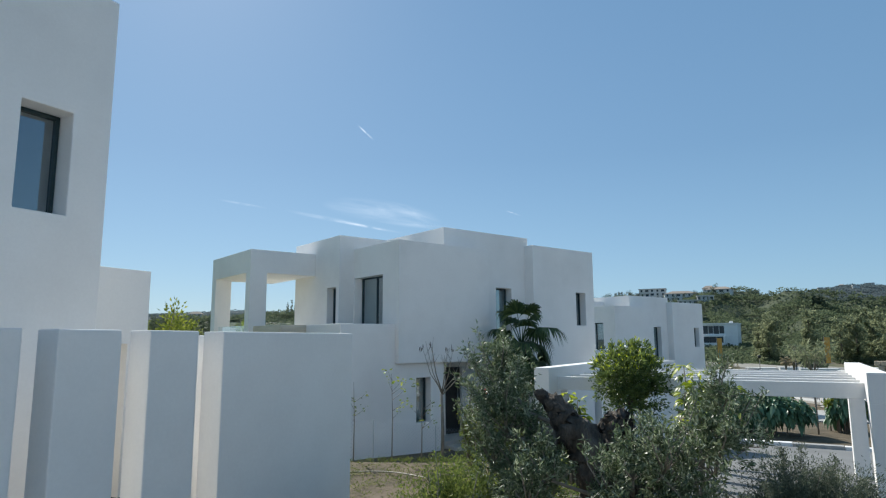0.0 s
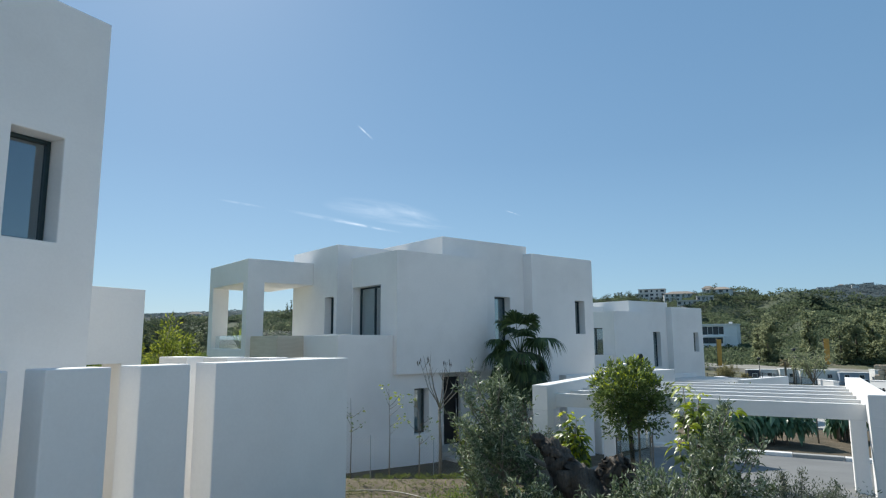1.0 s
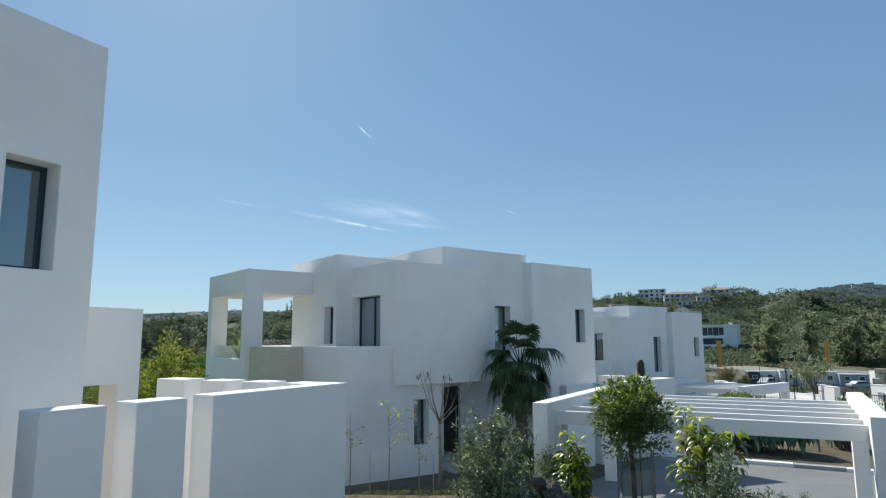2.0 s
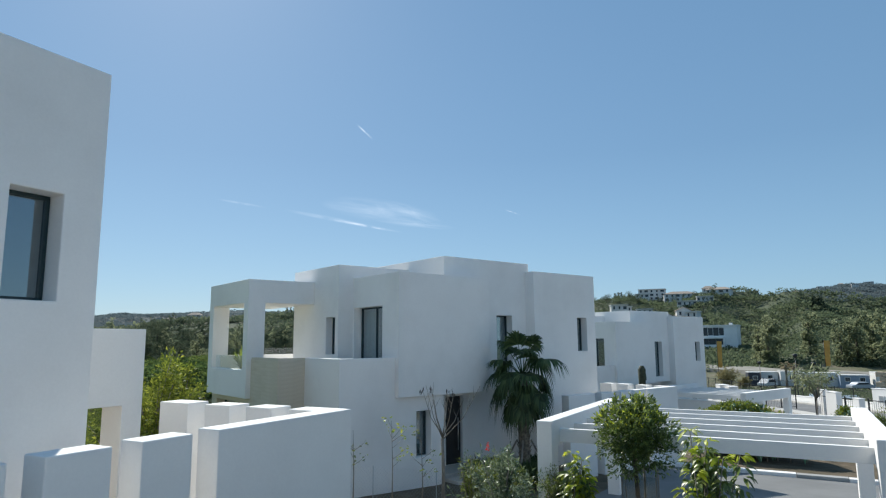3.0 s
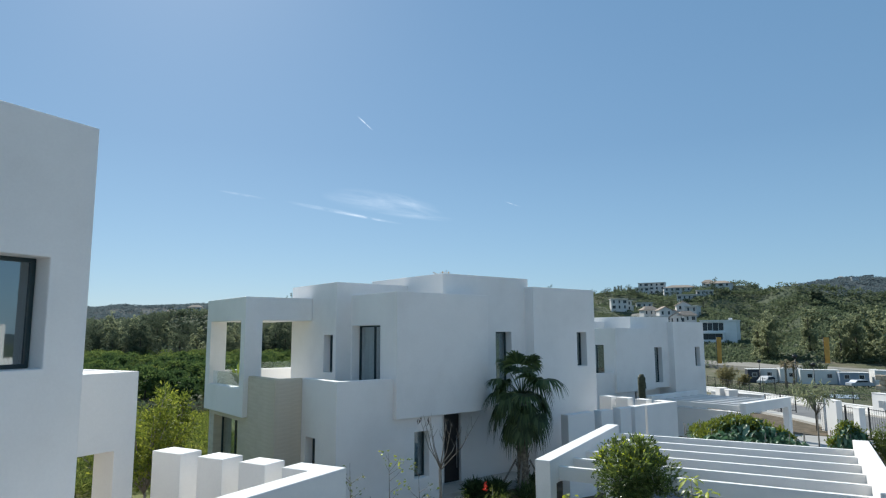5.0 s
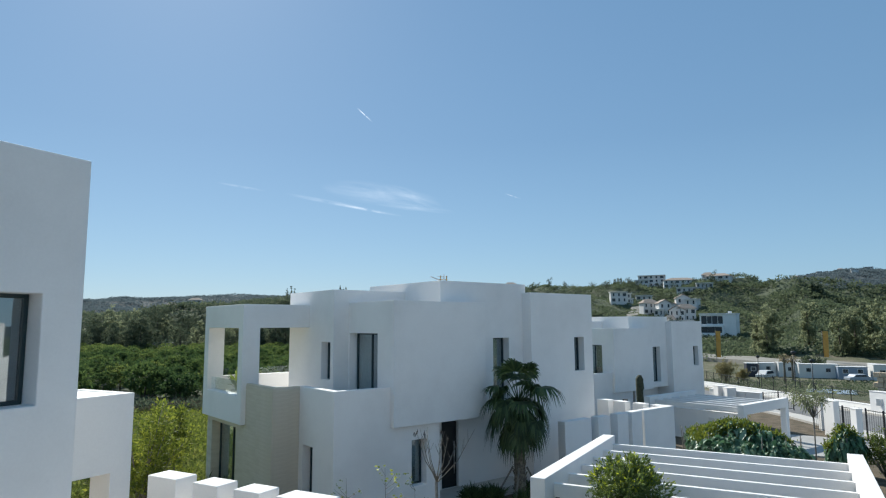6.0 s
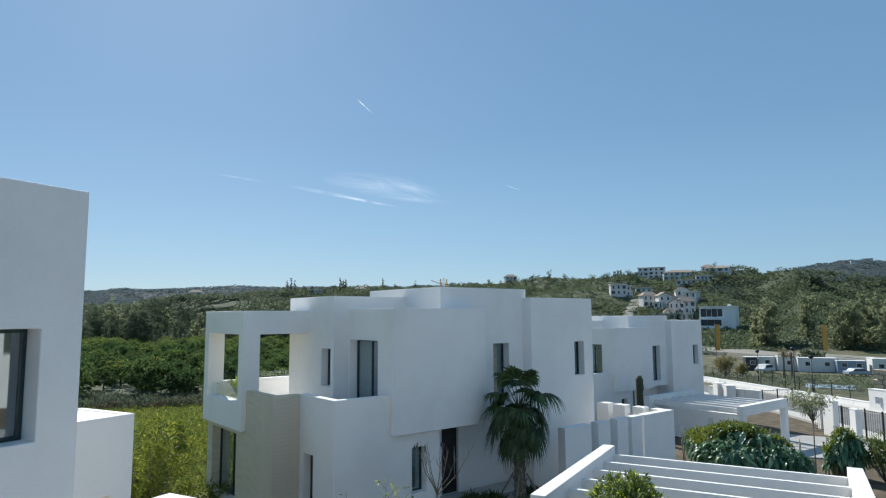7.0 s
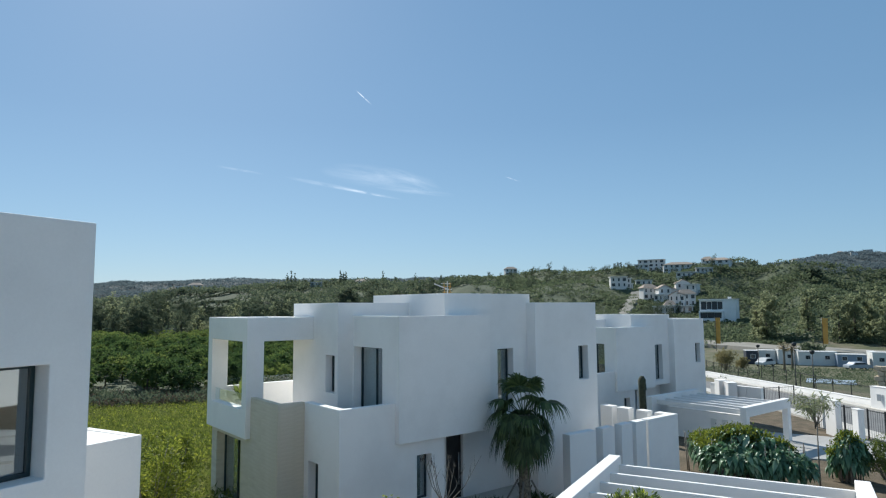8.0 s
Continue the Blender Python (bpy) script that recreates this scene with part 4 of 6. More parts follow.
def broad_leaf_bed(x, y, rx, ry, h, count, seed, label):
    """A dense bed of big-leaved plants."""
    at = sit(x, y, -0.05)
    t = thing("broad_leaf_shrub", at, label, "shrub", "broad-leaf shrubs")
    rng = np.random.default_rng(seed)
    rnd = random.Random(seed)
    bm = bmesh.new()
    for k in range(40):
        a, r = rnd.uniform(0, 6.28), rnd.uniform(0, 0.9)
        tube([(r * rx * math.cos(a), r * ry * math.sin(a), 0), (r * rx * math.cos(a) * 1.05, r * ry * math.sin(a) * 1.05, h * 0.8)], [0.03, 0.015], 5, bm)
    part("stem", bm, TWIG, t)
    mounds = [(0.0, 0.0, h, 0.55)] + [(r_ * math.cos(a_), r_ * math.sin(a_), h * rnd.uniform(0.72, 1.0) * (1 - 0.22 * r_), rnd.uniform(0.34, 0.52)) for a_, r_ in ((0.8 * k + rnd.uniform(-0.3, 0.3), rnd.uniform(0.35, 0.72)) for k in range(8))]
    pick = rng.integers(0, len(mounds), count)
    mx, my, mz, mr = np.array(mounds)[pick].T
    d = rng.normal(0, 1, (count, 3))
    d[:, 2] = np.abs(d[:, 2]) - 0.35
    d /= np.linalg.norm(d, axis=1)[:, None]
    shell = rng.uniform(0.7, 1.0, count)
    ps = np.stack([rx * (mx + mr * d[:, 0] * shell), ry * (my + mr * d[:, 1] * shell), mz * (0.62 + 0.36 * d[:, 2] * shell)], 1)
    big = rng.random(count) < 0.4
    out = d * [1, 1, 0.5]
    ovate("foliage", ps[big], out[big], 0.46, 0.20, BIGLEAF, t, seed, droop=1.1, spread=0.6, up=0.1, cup=0.25)
    ovate("foliage", ps[~big], out[~big], 0.27, 0.13, BIGLEAF, t, seed + 5, droop=0.8, spread=0.9, up=0.0)
    high = (d[:, 2] > 0.35) & (ps[:, 0] / rx + ps[:, 1] / ry > -0.25)
    top = np.repeat(ps[high], 12, 0)
    top = top + rng.normal(0, 0.13, top.shape) * [1, 1, 0.45] + [0, 0, 0.05]
    leaves("top_growth", top, rng.normal(0, 0.4, top.shape) + [0, 0, 0.7], 0.12, 0.055, YELLOW, t, seed + 1, spread=0.5)


def sparse_tree(x, y, top, spread, mat, seed, label, count, leaf, trunk_r=0.07, flat=0.35, group="", hang=0.0):
    at = sit(x, y, -0.05)
    t = thing("small_tree", at, label, "tree", group)
    rnd = random.Random(seed)
    h = top - at[2]
    fork = h * (1 - flat) * 0.8
    part("trunk", tube([(0, 0, 0), (0.05, 0.03, fork * 0.5), (0, 0, fork)], [trunk_r, trunk_r * 0.8, trunk_r * 0.6], 7, wobble=0.08), TWIG, t)
    bm, tips = bmesh.new(), []
    for k in range(18):
        a, r = rnd.uniform(0, 6.28), spread * rnd.uniform(0.25, 1)
        tip = Vector((r * math.cos(a), r * math.sin(a), h * (1 - flat * rnd.uniform(0, 1)) ))
        mid = Vector((0, 0, fork)).lerp(tip, 0.5) + Vector((0, 0, 0.08 * h * rnd.uniform(-0.5, 1)))
        tube([(0, 0, fork - 0.1 * rnd.random()), mid, tip], [trunk_r * 0.5, trunk_r * 0.3, 0.006], 5, bm)
        tips += [mid.lerp(tip, f) for f in (0.3, 0.5, 0.7, 0.85, 1.0)]
    part("branch", bm, TWIG, t)
    rng = np.random.default_rng(seed)
    ps = np.repeat(np.array([tuple(v) for v in tips]), max(1, count // len(tips)), 0)
    ps = ps + rng.normal(0, 0.095 * spread, ps.shape) * [1, 1, 0.8]
    leaves("crown", ps, rng.normal(0, 0.6, ps.shape) + [0, 0, 0.3 - hang], *leaf, mat, t, seed)
    return t


olive_tree()
ficus_tree()
finger_plant(9.06, 8.08, 3.05, 0.30, 21, "upright plant with yellow-green fingered leaves")
finger_plant(9.70, 5.99, 3.78, 0.60, 22, "spreading plant with yellow-green fingered leaf rosettes")
bush(3.62, 4.80, 0.55, 0.6, 1.75, SHRUB, 16000, 38, "low yellow-green garden shrub on bare soil", (0.035, 0.014))
bush(5.30, 6.40, 0.85, 0.85, 1.3, SHRUB, 12000, 31, "low yellow-green garden shrub on bare soil", (0.035, 0.014))
bush(5.99, 6.00, 0.7, 0.7, 1.2, SHRUB, 8000, 35, "low yellow-green garden shrub on bare soil", (0.035, 0.014))
bush(9.68, 4.56, 1.5, 1.3, 1.5, GREYSHRUB, 24000, 32, "feathery dark grey-green shrub by the driveway", (0.055, 0.013))
bush(9.96, 3.45, 1.1, 1.1, 1.35, GREYSHRUB, 15000, 36, "feathery dark grey-green shrub by the driveway", (0.055, 0.013))
bush(8.73, 9.57, 0.75, 0.75, 1.55, SHRUB, 5200, 33, "loose green shrub with small leaves", (0.05, 0.016))
bush(9.62, 8.76, 0.6, 0.6, 1.35, SHRUB, 4200, 34, "loose green shrub with small leaves", (0.05, 0.016))
flower = bush(8.49, 10.12, 0.38, 0.38, 1.5, SHRUB, 2400, 37, "garden shrub with one red blossom", (0.045, 0.02))
leaves("blossom", [(0.1, -0.35, 1.52 + 0.01 * k) for k in range(14)], [(math.cos(k * 2.4), math.sin(k * 2.4), 0.5) for k in range(14)], 0.055, 0.035, RED, flower, 3, spread=0.2)["label"] = "red blossom"
sapling(7.47, 12.88, 1.75, 41)
sapling(8.21, 12.47, 1.95, 42)
sapling(8.66, 11.97, 1.5, 43)
bare_tree(9.71, 12.56, 4.05)
fan_palm(15.38, 15.42, 3.42)
for k, (px_, py_, r_) in enumerate(((14.5, 15.9, 0.5), (16.1, 15.6, 0.55), (15.0, 14.8, 0.45), (14.0, 16.2, 0.35))):
    bush(px_, py_, r_, r_, 0.65, PALM, 500, 50 + k, "dark strappy plant at the foot of the palm", (0.32, 0.035), "strappy plants", shell=0.1)
broad_leaf_bed(26.6, 13.8, 1.5, 2.7, 2.15, 6200, 61, "dense bed of big drooping dark green leaves")
broad_leaf_bed(29.8, 11.0, 0.6, 0.7, 2.0, 1400, 62, "clump of big drooping dark green leaves")
bush(30.2, 9.7, 1.0, 1.1, 1.9, SHRUB, 3000, 63, "rounded yellow-green shrub beside the path", (0.09, 0.04))
sparse_tree(*spot(1427, 30.0), 3.75, 1.1, EUCA, 71, "young street tree with a thin drooping crown", 620, (0.26, 0.035), 0.035, 0.14, hang=1.1)
for k, (x_, y_, top_, wide_) in enumerate(((3.45, 16.9, 4.5, 1.1), (3.85, 15.1, 4.75, 1.0), (4.70, 16.8, 4.5, 0.75), (4.1, 18.8, 4.2, 1.0), (6.2, 22.6, 3.2, 0.9), (4.9, 22.0, 3.5, 1.0))):
    sparse_tree(x_, y_, top_, wide_, YELLOW if k % 3 else SHRUB, 72 + k, "tall airy shrub-tree with yellow-green leaves", 4200, (0.085, 0.040), 0.04, 0.52, "yellow-green shrub trees")


# orchard in the valley: three tree shapes, copied in crooked rows
def orchard_tree(seed):
    t = thing("orange_tree", (0, 0, 0), "round dark green orchard tree", "tree", "orchard trees")
    rng = np.random.default_rng(seed)
    rnd = random.Random(seed)
    part("trunk", tube([(0, 0, -0.3), (0.04, 0, 0.6), (0, 0.05, 1.4)], [0.14, 0.11, 0.08], 6), BARK, t)
    clumps = [(0, 0, 2.1, 1.8, 1.8, 1.35)] + [(1.35 * math.cos(a), 1.35 * math.sin(a), 1.4 + rnd.uniform(0, 1.2), 1.0, 1.0, 0.85) for a in (0.3, 1.4, 2.6, 3.7, 4.6, 5.6)] + [(0.2, -0.1, 3.1, 0.8, 0.8, 0.6)]
    ps, os = clump_points(rng, clumps, 1500, 0.75)
    leaves("crown", ps, os, 0.36, 0.22, ORANGE, t, seed, spread=0.45, up=0.1, flat=0.5)
    return t


kinds = [orchard_tree(81 + k) for k in range(3)]
rnd = random.Random(8)
rows = []
for row in range(34):
    for col in range(30):
        u, v = 62 + row * 4.7 + rnd.uniform(-1.0, 1.0), -60 + col * 4.0 + rnd.uniform(-1.0, 1.0)
        a = radians(76)
        x, y = u * math.cos(a) - v * math.sin(a), u * math.sin(a) + v * math.cos(a)
        if 60.5 < math.degrees(math.atan2(y, x)) < 88.5 and 77 < math.hypot(x, y) < 215 and rnd.random() > 0.08:
            rows.append((math.hypot(x, y), x, y, rnd.uniform(0.72, 1.12), rnd.uniform(0, 360)))
rows.sort()
for n, (_, x, y, s, turn) in enumerate(rows[:285]):
    m = pose(x, y, float(height(x, y)), 0, 0, turn)
    tree = kinds[n % 3] if n < 3 else copy_thing(kinds[n % 3], m)
    tree.matrix_basis = m
    tree.scale = (s, s, s * (0.9 + 0.2 * ((n * 7) % 10) / 10))


# tall trees at the foot of the hills
def tall_tree(seed, mat, name, label, group, slim=1.0, count=4600, shell=0.4):
    t = thing(name, (0, 0, 0), label, "tree", group)
    rng = np.random.default_rng(seed)
    rnd = random.Random(seed)
    part("trunk", tube([(0, 0, -0.5), (0.1, 0, 3), (0, 0.1, 6.5)], [0.25, 0.2, 0.1], 6), BARK, t)
    clumps = [(rnd.uniform(-1.3, 1.3) * slim, rnd.uniform(-1.3, 1.3) * slim, 0.8 + 8.0 * k / 16, slim * rnd.uniform(0.9, 1.5) * (1.15 - 0.03 * k), slim * rnd.uniform(0.9, 1.5) * (1.15 - 0.03 * k), rnd.uniform(0.9, 1.5)) for k in range(17)]
    ps, os = clump_points(rng, clumps, count, shell)
    leaves("crown", ps, os, 0.34, 0.20, mat, t, seed, spread=0.6, up=0.0, flat=0.72)
    return t


def plant_out(trees, spots, low=0.8, high=1.2, seed=0):
    r = random.Random(seed)
    for n, (x, y) in enumerate(spots):
        s = r.uniform(low, high)
        m = pose(x, y, surface(x, y), 0, 0, r.uniform(0, 360))
        if n < len(trees):
            trees[n].matrix_basis, trees[n].scale = m, (s, s, s)
        else:
            copy_thing(trees[n % len(trees)], m).scale = (s, s, s)


r = random.Random(3)
plant_out([tall_tree(91 + k, EUCA, "tall_tree", "tall grey-green tree at the foot of the hill", "trees at the hill foot") for k in range(3)],
          [spot(p + r.uniform(-6, 6), d + r.uniform(-8, 8)) for p, d in ((1338, 182), (1362, 180), (1351, 186), (1430, 182), (1482, 178), (1502, 176), (1534, 177), (1560, 175), (1610, 178), (1640, 176))], 1.05, 1.32, 1)
plant_out([tall_tree(95 + k, WOODS, "woodland_tree", "dark woodland tree beyond the orchard", "trees beyond the orchard", 1.5) for k in range(3)],
          [spot(r.uniform(60, 700), r.uniform(198, 300)) for _ in range(120)], 0.6, 1.35, 2)
plant_out([tall_tree(111 + k, EUCA, "poplar_tree", "pale grey-green tree in the valley woods", "pale trees in the valley", 1.2, 3200, 0.4) for k in range(2)],
          [spot(p, 222 + 3 * (p % 7)) for p in (408, 421, 433, 446, 458, 470, 484, 497, 512, 532, 205, 250, 300, 352)], 1.0, 1.5, 7)


plant_out([tall_tree(121 + k, WOODS, "grove_tree", "dark round tree in the grove on the hill", "grove on the hill", 1.6, 3000, 0.35) for k in range(3)],
          [spot(r.uniform(880, 1128), r.uniform(330, 462)) for _ in range(64)] + [spot(p, 345 + 9 * (p % 5)) for p in (1112, 1120, 1128, 1186, 1194, 1228, 1262, 1276)], 0.35, 0.66, 9)


# ---- hillside scrub and distant trees ----
def clump_field(name, spots, size, per, leaf, mat, label, seed, squash=0.8, flat=0.65):
    """Many small plants as one mesh: at each spot a loose tuft of leaf blades."""
    rng = np.random.default_rng(seed)
    sp = np.array(spots)
    s = size * rng.uniform(0.5, 1.5, (len(sp), 1))
    base = np.repeat(sp, per, 0)
    ss = np.repeat(s, per, 0)
    d = rng.normal(0, 1, (len(base), 3))
    d /= np.linalg.norm(d, axis=1)[:, None]
    d[:, 2] = np.abs(d[:, 2])
    ps = base + d * ss * np.array([1, 1, squash])
    ob = leaves(name, ps, d, leaf[0], leaf[1], mat, None, seed, spread=0.4, up=0.05, flat=flat)
    return tagged(ob, label, "vegetation", kind="stuff")


rng = np.random.default_rng(17)


def field(count, p0, p1, d0, d1, patch=0.0, power=1.0):
    out = []
    while len(out) < count:
        d = d0 + (d1 - d0) * rng.random() ** power
        x, y = spot(p0 + (p1 - p0) * rng.random(), d)
        if patch and rng.random() > 0.6 + 2.2 * patch * noise.noise((x * 0.025, y * 0.025, 3.0)):
            continue
        out.append((x, y, surface(x, y)))
    return out


clump_field("scrub", field(15500, 880, 1640, 172, 490, 0.42), 1.1, 14, (0.70, 0.60), SCRUB, "dense dark green scrub on the hillside", 1, 0.5, 0.9)
clump_field("scrub_far", field(4600, 500, 1640, 320, 500, 0.3), 1.6, 14, (1.0, 0.8), SCRUB, "dark scrub and small trees on the ridge", 2)
clump_field("woods", [p for p in field(2100, 40, 860, 225, 480, 0.5) if not (305 < pixel_of(p) < 415 and 305 < math.hypot(p[0], p[1]) < 420)], 3.4, 44, (1.3, 1.0), WOODS, "dark woods beyond the orchard", 3)
clump_field("far_woods", field(11500, 0, 1640, 850, 1540, 0.2), 4.8, 24, (2.0, 1.8), HAZEWOOD, "wooded distant hills with haze put into their colour", 4, 0.6, 0.9)
clump_field("meadow_weeds", [p for p in field(9000, 100, 560, 24, 70)], 0.28, 7, (0.30, 0.05), GRASS, "tall meadow weeds", 5)
clump_field("meadow_blossom", [p for p in field(1700, 120, 420, 30, 68, 0.2)], 0.35, 8, (0.16, 0.10), YELLOW, "yellow-green meadow weeds", 6)
clump_field("verge_weeds", field(900, 1240, 1600, 86, 128, 0.3), 0.35, 8, (0.3, 0.1), SCRUB, "dry weeds on the vacant plot", 7)
clump_field("far_orchard", [(x, y, float(height(x, y)) + 1.3) for _, x, y, _, _ in rows[285:]], 1.9, 420, (0.40, 0.26), ORANGE, "far rows of round dark green orchard trees", 19, 0.95, 0.45)
clump_field("hedgerow", field(260, 100, 440, 69, 78, 0.6), 0.8, 30, (0.34, 0.18), WOODS, "grey-green bramble bank below the orchard", 8)
clump_field("dry_brambles", field(160, 100, 440, 68, 80, 0.6), 0.7, 26, (0.34, 0.12), DRYBANK, "dry brown brambles along the orchard edge", 18)
clump_field("garden_weeds", [(x, y, float(height(x, y)) + 0.01) for x, y in zip(rng.uniform(4.0, 10, 1300), rng.uniform(6.5, 12.6, 1300))], 0.05, 9, (0.06, 0.012), GRASS, "sparse weeds on the garden soil", 9)


def cypress(at, h, parent_group="cypresses"):
    t = thing("cypress", at, "slim dark cypress on the ridge", "tree", parent_group)
    rngc = np.random.default_rng(int(at[0]))
    part("trunk", tube([(0, 0, -1), (0, 0, h * 0.5)], [0.3, 0.2], 6), BARK, t)
    ps, os = clump_points(rngc, [(0, 0, h * (0.18 + 0.16 * k), 0.95 - 0.14 * k, 0.95 - 0.14 * k, h * 0.14) for k in range(6)], 420, 0.5)
    leaves("crown", ps, os, 0.8, 0.45, WOODS, t, 1, spread=0.3, up=0.6)


for p, h in ((603, 12), (608, 9), (612, 10), (1436, 9), (1441, 8), (1447, 9), (1453, 8), (678, 10), (508, 11), (515, 13), (522, 10), (735, 9)):
    x, y = spot(p, 470 if p < 1400 else 326)
    cypress((x, y, surface(x, y)), h * (0.8 if p < 1400 else 0.5))


# ---- distant houses ----
def far_house(px, d, z, w, depth, storeys, roof, label, cols=4, wing=0.0, mat=None):
    """A house on the hill that looks towards the valley: walls, rows of openings, a flat or a tiled roof."""
    x, y = spot(px, d)
    t = thing("hill_house", (x, y, z), label, "house", "houses on the hillside", turn=azimuth(px) - 90 + wing)
    h = 2.3 * storeys + 0.4
    w, depth = w * 0.9, depth * 0.8
    part("wall", box(-w / 2, 0, -4, w / 2, depth, h, 0.05), mat or FARWALL, t)
    for s in range(storeys):
        for c in range(cols):
            cx = -w / 2 + w * (c + 0.5) / cols
            ww = w / cols * (0.20 if (c + s) % 3 else 0.36)
            win = part("window", solid([(cx - ww, -0.06, s * 2.35 + 0.8, cx + ww, 0.1, s * 2.35 + 2.4)], [(cx - ww + 0.12, -1, s * 2.35 + 0.92, cx + ww - 0.12, 1, s * 2.35 + 2.28)], 0), mat or FARWALL, t)
            part("pane", box(cx - ww + 0.1, -0.03, s * 2.35 + 0.9, cx + ww - 0.1, -0.01, s * 2.35 + 2.3), FARGLASS, win)
    if roof == "flat":
        part("roof", solid([(-w / 2 - 0.3, -0.6, h, w / 2 + 0.3, depth + 0.3, h + 0.35)], (), 0.03), mat or FARWALL, t)
    elif roof == "gable":
        bm = bmesh.new()
        a = [bm.verts.new(v) for v in ((-w / 2, -0.02, h), (w / 2, -0.02, h), (w / 2, depth, h), (-w / 2, depth, h), (0, -0.02, h + w * 0.26), (0, depth, h + w * 0.26))]
        for f in ((0, 1, 4), (2, 3, 5), (0, 4, 5, 3), (1, 2, 5, 4), (3, 2, 1, 0)):
            bm.faces.new([a[k] for k in f])
        part("gable", bm, mat or FARWALL, t)
        bm = bmesh.new()
        for sgn in (-1, 1):
            v = [bm.verts.new(p) for p in ((0, -0.35, h + w * 0.26 + 0.12), (sgn * (w / 2 + 0.4), -0.35, h - 0.1), (sgn * (w / 2 + 0.4), depth + 0.3, h - 0.1), (0, depth + 0.3, h + w * 0.26 + 0.12))]
            u = [bm.verts.new(p.co + Vector((0, 0, 0.16))) for p in v]
            for k in range(4):
                bm.faces.new((v[k], v[(k + 1) % 4], u[(k + 1) % 4], u[k]))
            bm.faces.new(v[::-1])
            bm.faces.new(u)
        bmesh.ops.recalc_face_normals(bm, faces=bm.faces)
        part("roof", bm, ROOFTILE, t, "terracotta tiled gable roof")
    else:
        bm = bmesh.new()
        a = [bm.verts.new(v) for v in ((-w / 2 - 0.5, -0.5, h), (w / 2 + 0.5, -0.5, h), (w / 2 + 0.5, depth + 0.5, h), (-w / 2 - 0.5, depth + 0.5, h), (-w / 4, depth / 2, h + 1.7), (w / 4, depth / 2, h + 1.7))]
        for f in ((0, 1, 5, 4), (1, 2, 5), (2, 3, 4, 5), (3, 0, 4), (3, 2, 1, 0)):
            bm.faces.new([a[k] for k in f])
        part("roof", bm, ROOFTILE, t, "terracotta tiled hip roof")
    return t


def hz(px, d, dz=0.0):
    x, y = spot(px, d)
    return surface(x, y) + dz


